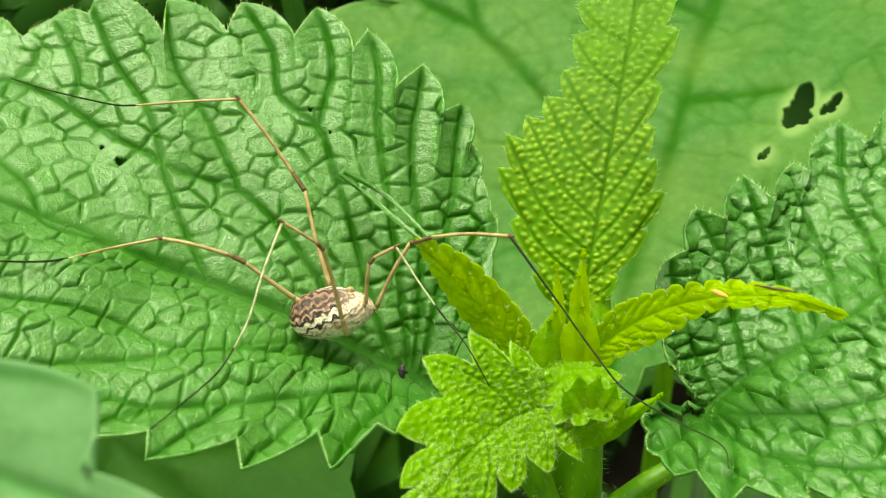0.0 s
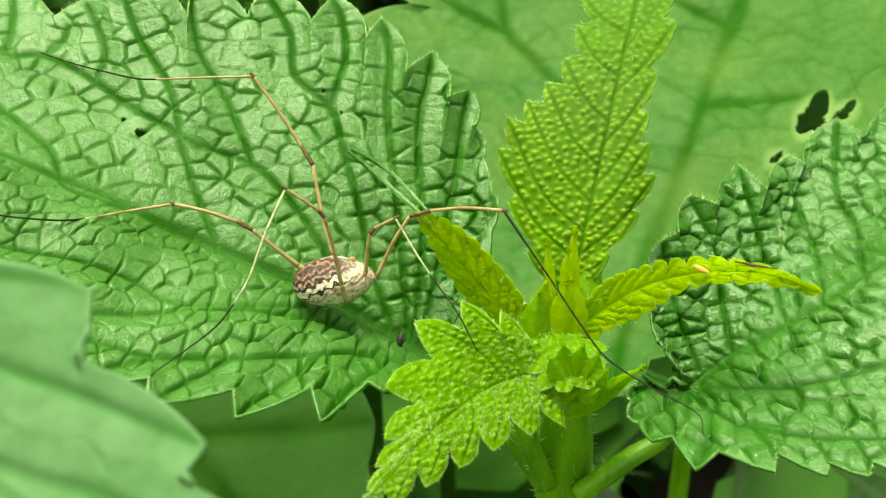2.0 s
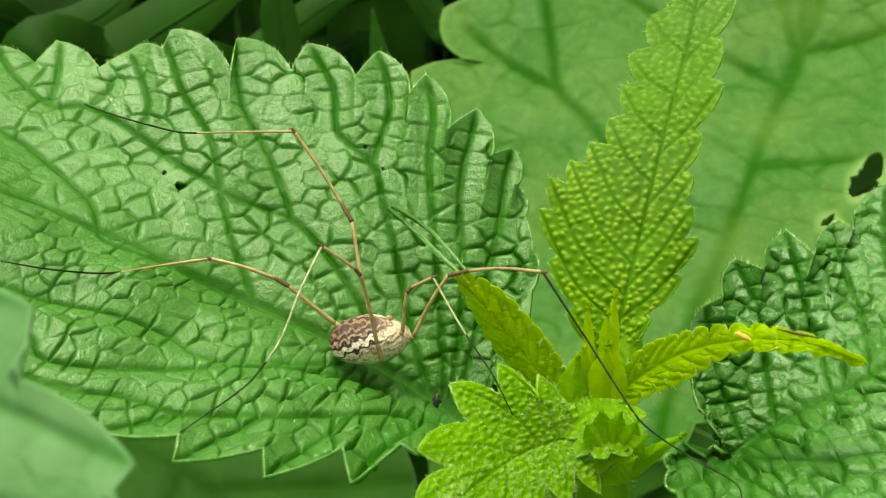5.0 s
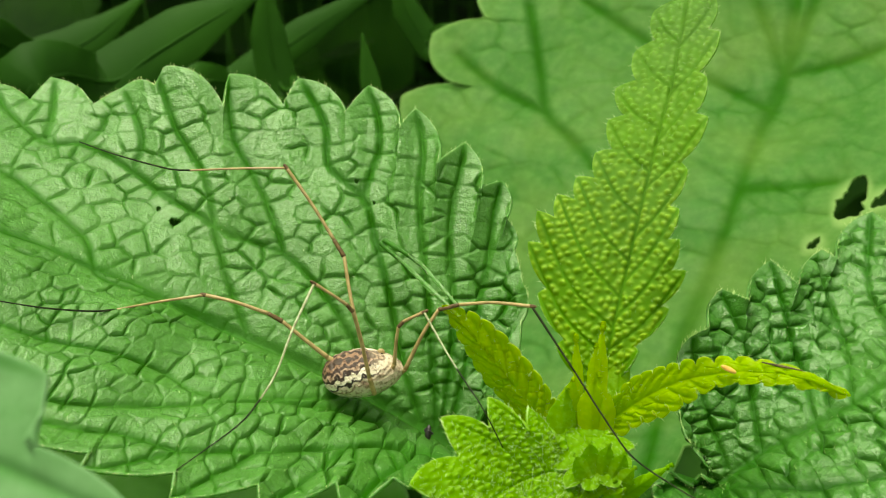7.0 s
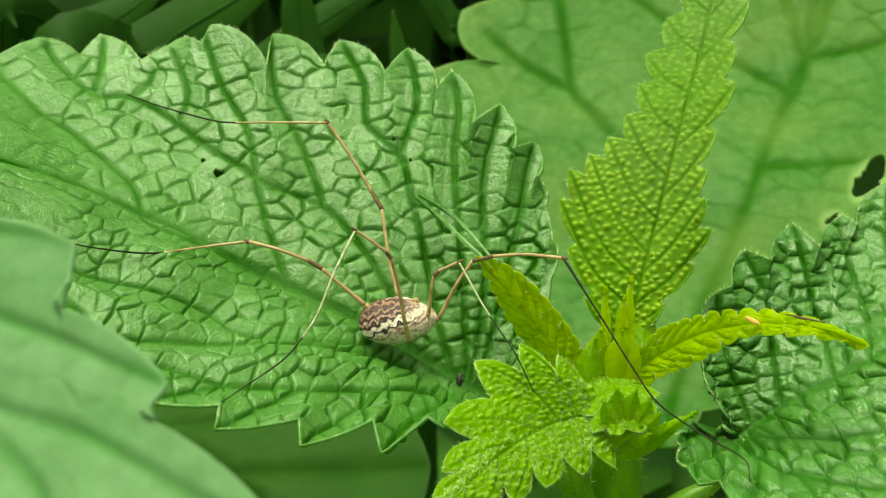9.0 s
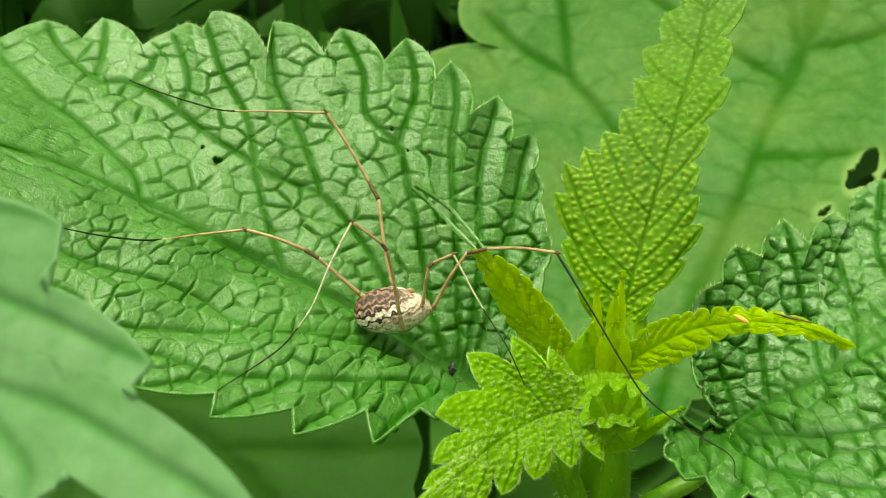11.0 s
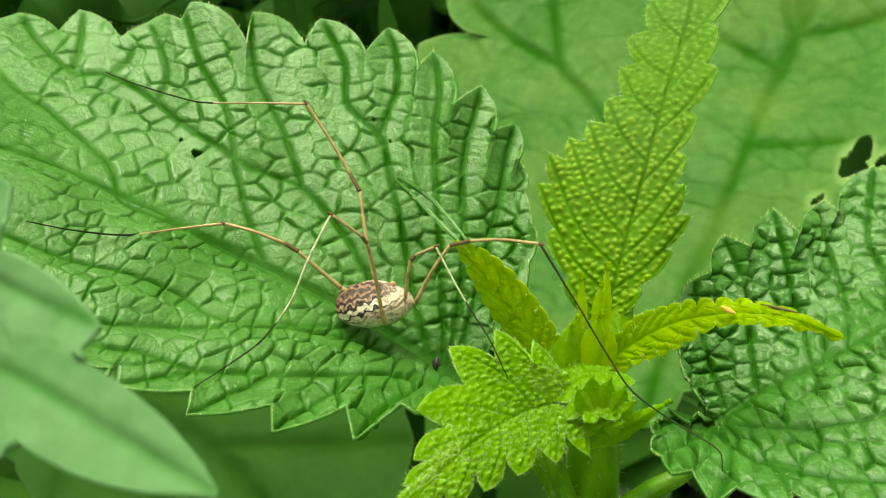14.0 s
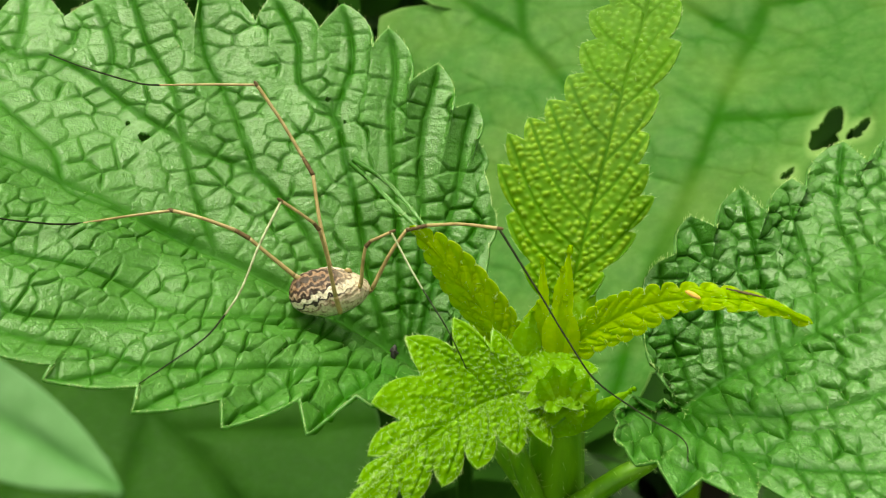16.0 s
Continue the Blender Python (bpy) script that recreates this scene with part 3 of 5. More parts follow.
SOIL = plain_material("dark_soil", (0.018, 0.014, 0.009), (0.045, 0.034, 0.02), 60, 0.95, 0.8)
# base colour darkened to stand for shade from the plants around
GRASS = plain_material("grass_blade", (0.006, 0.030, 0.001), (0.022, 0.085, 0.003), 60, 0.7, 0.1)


# the shade behind the nettle is put into this darker green
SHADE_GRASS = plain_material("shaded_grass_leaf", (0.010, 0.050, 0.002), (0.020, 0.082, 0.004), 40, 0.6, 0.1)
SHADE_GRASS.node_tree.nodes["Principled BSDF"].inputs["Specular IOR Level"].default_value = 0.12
WEED = plain_material("weed_leaf", (0.018, 0.095, 0.003), (0.060, 0.220, 0.010), 25, 0.7, 0.1)


# ---- building ----
def part(name, bm, material, parent, label=""):
    mesh = bpy.data.meshes.new(name)
    bm.to_mesh(mesh)
    bm.free()
    return mesh_part(name, mesh, material, parent, label)


def mesh_part(name, mesh, material, parent, label=""):
    mesh.materials.append(material)
    mesh.polygons.foreach_set("use_smooth", [True] * len(mesh.polygons))
    ob = new(name, mesh)
    ob.parent = parent
    if label:
        tagged(ob, label)
    return ob


def root(name, place, label, category, group=""):
    ob = new(name)
    ob.empty_display_size = 0.01
    ob.location = place
    tagged(ob, label, category, group)
    return ob


def local(points, parent):
    """World metres to the thing's own space (things stand unturned)."""
    place = Vector((0, 0, 0))
    while parent:
        place += parent.location
        parent = parent.parent
    return np.asarray(points, float) - np.array(place)


EYE_RIGHT, EYE_UP, EYE_OUT = np.array([1.0, 0.0, 0.0]), np.array([0.0, 0.688, 0.725]), np.array([0.0, -0.725, 0.688])


def line_distance(points, lines):
    """Distance across the viewed plane from points to the nearest of the given curves."""
    far = np.full(len(points), 99.0)
    p = np.stack([points @ EYE_RIGHT, points @ EYE_UP], 1)
    for line in lines:
        long = np.linalg.norm(np.diff(arr(line), axis=0), axis=1).sum()
        c = spline(line, np.linspace(0, len(line) - 1, min(900, int(long / 0.07) + 8)))
        c = np.stack([c @ EYE_RIGHT, c @ EYE_UP], 1)
        close = np.nonzero(((p > c.min(0) - 6) & (p < c.max(0) + 6)).all(1))[0]
        for k in range(0, len(close), 3000):
            pick = close[k:k + 3000]
            d = (p[pick, None, 0] - c[None, :, 0]) ** 2 + (p[pick, None, 1] - c[None, :, 1]) ** 2
            far[pick] = np.minimum(far[pick], np.sqrt(d.min(1)))
    return far


def leaf_grid(mid, sides, step, rows, tooth, notch, relief, cell, ribs, camber, salt, valley, pleat, bulge, crease, fold):
    """Points of a toothed, blistered leaf. mid: midrib; sides: for both halves the tooth tips and where on the midrib their veins start."""
    m = np.linspace(0, 1, 4001)
    us = [np.interp(m, starts, np.arange(len(tips))) for tips, starts in sides]
    s = sum(u / u[-1] for u in us) / 2
    count = int(step * sum(len(tips) for tips, _ in sides) / 2)
    m = np.interp(np.linspace(0, 1, count), s, m)
    spine = spline(mid, m * (len(mid) - 1))
    cloud = np.concatenate([spine, *(arr(tips) for tips, _ in sides)])
    _, _, axes = np.linalg.svd(cloud - cloud.mean(0), full_matrices=False)
    halves = []
    for side, (tips, starts) in enumerate(sides):
        u = np.interp(m, starts, np.arange(len(tips)))
        edge = spline(tips, u)
        f = u - np.floor(u)
        n = notch[side] + 0.08 * np.sin(np.floor(u) * 2.3 + salt)
        sharp = np.where(f < n, np.clip(1 - f / n, 0, 1) ** (bulge[side] + 0.15), np.clip((f - n) / (1 - n), 0, 1) ** bulge[side])
        last = np.clip((len(tips) - 1 - u) / 1.2, 0, 1) * np.clip(u / 0.7, 0, 1)
        long = np.maximum(np.linalg.norm(edge - spine, axis=1), 1e-6)
        cut = np.clip(tooth[side] * (0.9 + 0.2 * np.sin(np.floor(u + 1 - n) * 1.7 + salt)) / long, 0, 0.5) * (1 - sharp) * last
        v = np.linspace(0, 1, rows) ** 0.9
        uu, vv = np.meshgrid(u, v, indexing="ij")
        reach = vv * (1 - cut[:, None] * vv**4)
        base = spine[:, None] + (edge - spine)[:, None] * reach[..., None]
        smooth = spine[:, None] + (edge - spine)[:, None] * vv[..., None]
        du = np.gradient(smooth, axis=0)
        dv = np.gradient(smooth, axis=1)
        normal = np.cross(du, dv) * (1 if side == 0 else -1)
        normal /= np.maximum(np.linalg.norm(normal, axis=2, keepdims=True), 1e-9)
        if normal[count // 2, rows // 2] @ np.array([0, -0.74, 0.67]) < 0:
            normal = -normal
        length = long[:, None] * reach
        spread = np.linalg.norm(du, axis=2) / np.maximum(np.gradient(u)[:, None], 1e-6)
        flat = base.reshape(-1, 3)
        shifted = uu - (pleat or 0.0)
        fork = np.abs(shifted - np.round(shifted / ribs) * ribs) * spread
        lines = np.minimum(np.where(spread * ribs > 0.7 * cell, fork, 9.0), length)
        warp = 0.3
        a, b = (flat @ axes[0]).reshape(uu.shape) / cell, (flat @ axes[1]).reshape(uu.shape) / cell
        a, b = a + warp * wave(a * 0.9, b * 0.9, salt), b + warp * wave(a * 0.9, b * 0.9, salt + 2)
        joint, value = cells(a, b, salt)
        if pleat is not None:
            joint = joint * 0 + 9.0
        small, _ = cells(a * 2.7, b * 2.7, salt + 4)
        joint = joint * cell * 0.9 + 0.05 * cell * value
        fade = np.clip((1 - vv) * 6, 0.25, 1) * np.clip(long[:, None] / (3 * cell), 0.1, 1)
        away = np.clip(np.linalg.norm(base - spine[0], axis=2) / (7 * cell) - 0.1, 0.05, 1)
        groove = np.exp(-((lines / (fold * cell)) ** 2)) * away
        line_net, cell_net = 1 - away * (1 - np.clip(lines / (0.8 * crease * cell), 0, 1)), np.clip(joint / (crease * cell), 0, 1)
        net = np.minimum(line_net, cell_net)
        dome = 1 - (1 - net) ** 2.6
        lift = relief * (dome * (0.82 + 0.36 * value) - 0.6) * fade
        lift += relief * 0.16 * np.clip(small * 2.2, 0, 1) * dome * fade
        lift -= valley * groove * np.clip((1 - vv) * 4, 0.4, 1)
        # colour: the blade pales away from the veins, and a little away from the fine joints
        net = (1 - 0.42 * groove) * (0.42 + 0.58 * cell_net**0.7) * (0.75 + 0.25 * line_net)
        lift += camber[side] * np.sin(np.pi * vv) * np.minimum(1, length.max() / 20)
        lift += 0.6 * relief * wave(uu * 0.8, vv * 2, salt + 7) * vv
        # a little ripple lifts every tooth off the plane
        lift -= 0.6 * relief * (1 - sharp[:, None]) * last[:, None] * vv**5
        halves.append((base + normal * lift[..., None], net, normal))
    return halves


def toothed_edge(tips, notches, starts, spine, back, front, fine=24):
    """The margin as one curve: from each notch a rounded back rises to the tooth's tip, a short front drops to the next notch."""
    tips, notches = arr(tips), arr(notches)
    line, at = [], []
    for k in range(len(tips) - 1):
        half = 0.5 * (starts[k] + starts[k + 1])
        for a, b, ma, mb, round_out in ((tips[k], notches[k], starts[k], half, front), (notches[k], tips[k + 1], half, starts[k + 1], back)):
            f = np.linspace(0, 1, fine, endpoint=False)
            chord = b - a
            out = 0.5 * (a + b) - spline(spine, np.array([0.5 * (ma + mb) * (len(spine) - 1)]))[0]
            out -= chord * (out @ chord) / max(chord @ chord, 1e-9)
            out /= max(np.linalg.norm(out), 1e-9)
            bow = round_out * np.linalg.norm(chord) * 4 * f * (1 - f)
            line.append(a + chord * f[:, None] + out * bow[:, None])
            at.append(ma + (mb - ma) * f)
    return np.vstack([*line, tips[-1:]]), np.concatenate([*at, [starts[-1]]])


def plan_of(points):
    """Flat coordinates of a leaf lying nearly level."""
    return np.stack([points @ EYE_RIGHT, 1.3 * (points @ EYE_UP)], 1)


def blister_centres(veins, low, high, gap, rng):
    """Centres of the blisters: in pairs along both sides of every vein, then scattered evenly between them."""
    sites = np.zeros((0, 2))

    def room(c, far):
        return not len(sites) or np.hypot(sites[:, 0] - c[0], sites[:, 1] - c[1]).min() > far

    for line in veins:
        c = plan_of(spline(line, np.linspace(0, len(line) - 1, 40 * (len(line) - 1))))
        run = np.concatenate([[0], np.cumsum(np.hypot(*np.diff(c, axis=0).T))])
        s = 0.5 * gap * rng.random()
        while s < run[-1]:
            here = np.array([np.interp(s, run, c[:, 0]), np.interp(s, run, c[:, 1])])
            ahead = np.array([np.interp(s + 0.2, run, c[:, 0]), np.interp(s + 0.2, run, c[:, 1])]) - here
            if np.hypot(*ahead) > 1e-6:
                ahead /= np.hypot(*ahead)
                out = 0.5 * gap * rng.uniform(0.85, 1.1) * np.array([-ahead[1], ahead[0]])
                for place in (here + out, here - out):
                    if room(place, 0.5 * gap):
                        sites = np.vstack([sites, place])
            s += gap * rng.uniform(0.7, 1.7)
    area = (high - low).prod()
    for place in rng.uniform(low, high, (int(7 * area / gap**2), 2)):
        if room(place, gap * rng.uniform(0.68, 0.98)):
            sites = np.vstack([sites, place])
    return sites


def blisters(points, sites):
    """Distance of each point to the nearest joint between two blisters and to its blister's middle, and a random value of its blister."""
    joint, inner, value = np.zeros(len(points)), np.zeros(len(points)), np.zeros(len(points))
    toss = hash01(np.arange(len(sites)), 3.0, 1.0)
    order = np.argsort(points[:, 0], kind="stable")
    for k in range(0, len(points), 1500):
        pick = order[k:k + 1500]
        p = points[pick]
        near = np.nonzero((sites[:, 0] > p[:, 0].min() - 4) & (sites[:, 0] < p[:, 0].max() + 4))[0]
        c = sites[near]
        d = (p[:, None, 0] - c[None, :, 0]) ** 2 + (p[:, None, 1] - c[None, :, 1]) ** 2
        two = np.argpartition(d, 1, axis=1)[:, :2]
        one = np.take_along_axis(d, two, 1)
        flip = one[:, 0] > one[:, 1]
        two[flip] = two[flip][:, ::-1]
        one[flip] = one[flip][:, ::-1]
        inner[pick] = np.sqrt(one[:, 0])
        joint[pick] = (one[:, 1] - one[:, 0]) / (2 * np.maximum(np.hypot(*(c[two[:, 0]] - c[two[:, 1]]).T), 1e-6))
        value[pick] = toss[near[two[:, 0]]]
    return joint, inner, value


def blade_grid(mid, sides, columns, rows, salt, veins, gap, relief, groove, valley, pillow, camber=(0, 0), tones=(0.5, 0.8), top=0.24, even_out=0.5, dense=1.0, joint_shade=0.075, rib=0.15, swell=0.0, dots=False):
    """Points of a blistered leaf. sides: for both halves tooth tips, where on the midrib their veins start, notches, and how round a tooth's back and front are."""
    rng = np.random.default_rng(int(salt * 10))
    gaps, pillows = np.ones(2) * gap, np.ones(2) * pillow
    margins = [toothed_edge(tips, notches, starts, mid, back, front) for tips, starts, notches, back, front in sides]
    m = np.linspace(0, 1, 3001)
    pace = np.zeros(3001)
    for line, at in margins:
        run = np.concatenate([[0], np.cumsum(np.linalg.norm(np.diff(line, axis=0), axis=1))])
        pace += np.interp(m, at, run / run[-1])
    # the far end, out of sight behind its neighbours, is meshed more coarsely
    pace = np.concatenate([[0], np.cumsum(np.diff(pace) * np.where(m[1:] < dense, 1.0, 0.3))])
    m = np.interp(np.linspace(0, pace[-1], columns), pace, m)
    spine = spline(mid, m * (len(mid) - 1))
    lines = [*veins, mid]
    cloud = np.concatenate([spine, *(arr(part_of[0]) for part_of in sides)])
    middle = cloud.mean(0)
    flat_out = np.linalg.svd(cloud - middle, full_matrices=False)[2][2]
    sheets = []
    for side, (line, at) in enumerate(margins):
        edge = np.stack([np.interp(m, at, line[:, k]) for k in range(3)], 1)
        # tips and notches of one margin lie on one smooth curved sheet
        tips, starts = arr(sides[side][0]), sides[side][1]
        wide = max(9, columns // len(tips)) | 1
        high = np.interp(m, starts, (tips - middle) @ flat_out)
        high = np.convolve(np.pad(high, wide, mode="edge"), np.hanning(2 * wide + 1) / wide, "valid")
        ends = np.clip(1 - 25 * np.minimum(np.linspace(0, 1, columns), np.linspace(1, 0, columns)), 0, 1)
        if abs(flat_out @ EYE_OUT) > 0.4:
            edge = edge + ((1 - ends) * (high - (edge - middle) @ flat_out) / (flat_out @ EYE_OUT))[:, None] * EYE_OUT
        v = np.linspace(0, 1, rows) ** 0.92
        # the teeth shape only the outer part; further in the sheet follows their calm envelope
        calm = np.stack([np.convolve(np.pad(edge[:, k], wide, mode="edge"), np.hanning(2 * wide + 1) / wide, "valid") for k in range(3)], 1)
        calm = calm + (edge - calm) * ends[:, None]
        smooth = spine[:, None] + (calm - spine)[:, None] * v[None, :, None]
        base = smooth + (edge - calm)[:, None] * (v**5)[None, :, None]
        normal = np.cross(np.gradient(smooth, axis=0), np.gradient(smooth, axis=1)) * (1 if side == 0 else -1)
        normal /= np.maximum(np.linalg.norm(normal, axis=2, keepdims=True), 1e-9)
        if normal[columns // 2, rows // 2] @ np.array([0, -0.74, 0.67]) < 0:
            normal = -normal
        sheets.append((base, normal, np.linalg.norm(edge - spine, axis=1), v))
    halves = []
    for side, (base, normal, long, v) in enumerate(sheets):
        flat = base.reshape(-1, 3)
        p = plan_of(flat)
        gap, pillow = gaps[side], pillows[side]
        centres = blister_centres(lines, p.min(0) - gap, p.max(0) + gap, gap, rng)
        vein = line_distance(flat, lines)
        sway = np.stack([wave(p[:, 0] / gap * 1.1, p[:, 1] / gap * 1.1, salt + q) for q in (0, 2)], 1)
        sway += 0.5 * np.stack([wave(p[:, 0] / gap * 2.6, p[:, 1] / gap * 2.6, salt + q) for q in (4, 6)], 1)
        p = p + 0.15 * gap * sway * np.clip(vein / gap, 0.2, 1)[:, None]
        joint, inner, value = blisters(p, centres)
        small, tint = cells(p[:, 0] / gap * 2.9, p[:, 1] / gap * 2.9, salt + 4)
        shape = base.shape[:2]
        joint, inner, value, small, tint, vein = (x.reshape(shape) for x in (joint, inner, value, small, tint, vein))
        # the blade puckers more towards its stalk
        puff = 1 + swell * np.exp(-((np.linalg.norm(base - spine[0], axis=2) / 20.0) ** 2))
        rim = np.clip((1 - v)[None, :] * long[:, None] / (0.8 * gap), 0.12, 1)
        start = np.clip(v[None, :] * long[:, None] / gap, 0.3, 1)
        d = np.clip(joint / (top * gap * np.sqrt(puff)), 0, 1)
        dome = 1 - (1 - d) ** 2
        # joints deepen and fade along their way
        patchy = np.clip(0.55 + 0.85 * wave(p[:, 0] / (0.8 * gap), p[:, 1] / (0.8 * gap), salt + 13), 0.12, 1.2).reshape(shape)
        crack = np.exp(-((joint / (0.075 * gap)) ** 2)) * patchy * np.clip(vein / (0.3 * gap) - 0.4, 0, 1)
        lift = relief * puff * ((1 - (1 - dome) * patchy) * (1 - 0.5 * even_out + even_out * value) - 0.5) * rim * start
        lift -= groove * crack * rim
        fissure = np.exp(-((small / 0.10) ** 2)) * np.clip(1.3 * tint - 0.2, 0, 1)
        lift -= 0.35 * groove * fissure * dome * rim
        lift += 0.10 * relief * wave(p[:, 0] / (0.22 * gap), p[:, 1] / (0.22 * gap), salt + 15).reshape(shape) * rim
        hollow = np.exp(-((vein / (rib * gap)) ** 2))
        lift -= valley * hollow * np.clip(rim * 1.5, 0, 1)
        lift += pillow * (1 - np.exp(-((vein / (1.1 * gap)) ** 2)) - 0.5) * np.clip(rim * 1.3, 0, 1)
        lift += camber[side] * np.sin(np.pi * v)[None, :] * np.minimum(1, long[:, None] / 15)
        q = plan_of(flat)
        lift += 0.5 * pillow * wave(q[:, 0] / (3.1 * gap), q[:, 1] / (3.1 * gap), salt + 7).reshape(shape)
        # shade of joints and cracks is put into the colour, beside the veins' green
        net = (1 - tones[0] * np.exp(-((joint / (joint_shade * gap * puff)) ** 2)) * patchy) * (1 - tones[1] * np.exp(-((vein / (rib * gap)) ** 2)))
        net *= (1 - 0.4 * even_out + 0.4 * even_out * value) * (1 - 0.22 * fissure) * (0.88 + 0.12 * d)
        if dots:
            # young leaves: small separate bumps between the veins, glints painted on as paler tops
            bump = np.exp(-((inner / (0.33 * gap)) ** 2)) * (0.35 + 0.65 * value) * np.clip(vein / (0.25 * gap) - 0.2, 0, 1)
            lift = relief * bump * rim - valley * hollow * rim + camber[side] * np.sin(np.pi * v)[None, :] * np.minimum(1, long[:, None] / 15)
            net = (tones[0] + (1 - tones[0]) * np.clip(1.5 * bump, 0, 1)) * (1 - tones[1] * hollow)
        halves.append((base + normal * lift[..., None], net, normal))
    return halves


def even(count, slant=0.12):
    """Where on the midrib the side veins start that run forward into the teeth."""
    return [k / (count - 1) - slant * math.sin(math.pi * k / (count - 1)) for k in range(count)]


def more(points, count):
    """The same curve with another number of even stations."""
    return spline(points, np.linspace(0, len(points) - 1, count)).tolist()


def notches_between(tips, starts, mid, depth, where):
    """Notches that lie between neighbouring tooth tips, drawn in towards the midrib."""
    tips, depth = arr(tips), np.atleast_1d(depth) * np.ones(len(tips) - 1)
    out = []
    for k in range(len(tips) - 1):
        inner = spline(mid, np.array([0.5 * (starts[k] + starts[k + 1]) * (len(mid) - 1)]))[0]
        place = tips[k] + where * (tips[k + 1] - tips[k])
        way = inner - place
        reach = np.linalg.norm(way)
        out.append(place + way * min(depth[k] / max(reach, 1e-6), 0.45))
    return out


def side_veins(tips, starts, mid, bend=0.12):
    """Gently bent veins from the midrib to each tooth."""
    lines = []
    for tip, at in list(zip(arr(tips), starts))[1:-1]:
        root_end = spline(mid, np.array([max(at - 0.06, 0) * (len(mid) - 1)]))[0]
        ahead = spline(mid, np.array([min(at + 0.06, 1) * (len(mid) - 1)]))[0] - root_end
        lines.append([root_end, 0.5 * (root_end + tip) - bend * ahead * np.linalg.norm(tip - root_end) / max(np.linalg.norm(ahead), 1e-6), tip])
    return lines


def toothed_leaf(parent, label, material, mid, up, low, depth, where, back, front, columns, rows, salt, gap, relief, groove, valley, pillow, hairs, hair, slant=0.14, thick=0.22, **more_shape):
    """A young leaf with its side veins running into the teeth."""
    starts_up, starts_low = even(len(up), slant), even(len(low), slant)
    veins = side_veins(up, starts_up, mid) + side_veins(low, starts_low, mid)
    halves = blade_grid(mid, [(up, starts_up, notches_between(up, starts_up, mid, depth[0], where), back, front), (low, starts_low, notches_between(low, starts_low, mid, depth[1], where), back, front)],
                        columns, rows, salt, veins, gap, relief, groove, valley, pillow, **more_shape)
    return leaf("leaf", parent, label, material, None, None, salt=salt, halves=halves, hairs=hairs, hair=hair, thick=thick)


def leaf(name, parent, label, material, mid, sides, step=16, rows=44, tooth=(2.0, 2.0), notch=(0.4, 0.4), relief=0.45, cell=2.6,
         ribs=1, camber=(0.0, 0.0), salt=1.0, thick=0.22, holes=(), hairs=(0, 0), hair=0.8, valley=0.3, pleat=None, bulge=(0.55, 0.55), crease=0.2, fold=0.5, halves=None):
    halves = halves or leaf_grid(mid, sides, step, rows, tooth, notch, relief, cell, ribs, camber, salt, valley, pleat, bulge, crease, fold)
    (pa, na, va), (pb, nb, vb) = halves
    count = pa.shape[0]
    pa[:, 0] = pb[:, 0] = (pa[:, 0] + pb[:, 0]) / 2
    points = np.concatenate([pa[:, ::-1], pb[:, 1:]], axis=1)
    net = np.concatenate([na[:, ::-1], nb[:, 1:]], axis=1)
    normal = np.concatenate([va[:, ::-1], vb[:, 1:]], axis=1)
    wide = points.shape[1]
    flat = points.reshape(-1, 3)
    i, j = np.meshgrid(np.arange(count - 1), np.arange(wide - 1), indexing="ij")
    q = (i * wide + j).ravel()
    faces = np.stack([q, q + 1, q + wide + 1, q + wide], 1)
    centre = flat[faces].mean(1)
    keep = np.ones(len(faces), bool)
    gnawed = np.zeros(len(flat))
    for place, across, stretch, *slant in holes:
        q = radians(slant[0]) if slant else 0.0
        way = np.array([[math.cos(q), -math.sin(q)], [math.sin(q), math.cos(q)]])
        if slant:
            d = np.stack([(flat - arr(place)) @ EYE_RIGHT, (flat - arr(place)) @ EYE_UP], 1) @ way
            ring = np.linalg.norm(d, axis=1) * (1 - across / np.maximum(np.linalg.norm(d / arr(stretch), axis=1), 1e-6))
            gnawed = np.maximum(gnawed, np.clip(1.15 - ring / 0.9, 0, 1))
        d = np.stack([(centre - arr(place)) @ EYE_RIGHT, (centre - arr(place)) @ EYE_UP], 1) @ way
        turn = np.arctan2(d[:, 1], d[:, 0])
        keep &= np.linalg.norm(d / arr(stretch), axis=1) > across * (1 + 0.18 * np.sin(3 * turn + 1) + 0.1 * np.sin(7 * turn))
    faces = faces[keep]
    # turn the faces so that they look along the leaf's upper side
    a, b, c = flat[faces[:, 0]], flat[faces[:, 1]], flat[faces[:, 3]]
    if ((np.cross(b - a, c - a) * normal.reshape(-1, 3)[faces[:, 0]]).sum(1)).mean() < 0:
        faces = faces[:, ::-1]
    mesh = bpy.data.meshes.new(name)
    mesh.from_pydata(local(to_world(flat), parent).tolist(), [], faces.tolist())
    mesh.attributes.new("net", "FLOAT", "POINT").data.foreach_set("value", net.ravel().astype(np.float32))
    across = np.abs(np.linspace(-1, 1, wide))[None, :] * np.ones((count, 1))
    mesh.attributes.new("rim", "FLOAT", "POINT").data.foreach_set("value", np.maximum((np.clip((across - 0.975) / 0.02, 0, 1) * 0.4).ravel(), gnawed).astype(np.float32))
    along = np.linspace(0, 1, count)[:, None] * np.ones((1, wide))
    mesh.attributes.new("along", "FLOAT", "POINT").data.foreach_set("value", along.ravel().astype(np.float32))
    ob = mesh_part(name, mesh, material, parent, label)
    if thick:
        solid = ob.modifiers.new("thickness", "SOLIDIFY")
        solid.thickness, solid.offset = thick * 0.001, -1
    rng = np.random.default_rng(int(salt * 10))
    if hairs[0] + hairs[1]:
        roots, ways = [], []
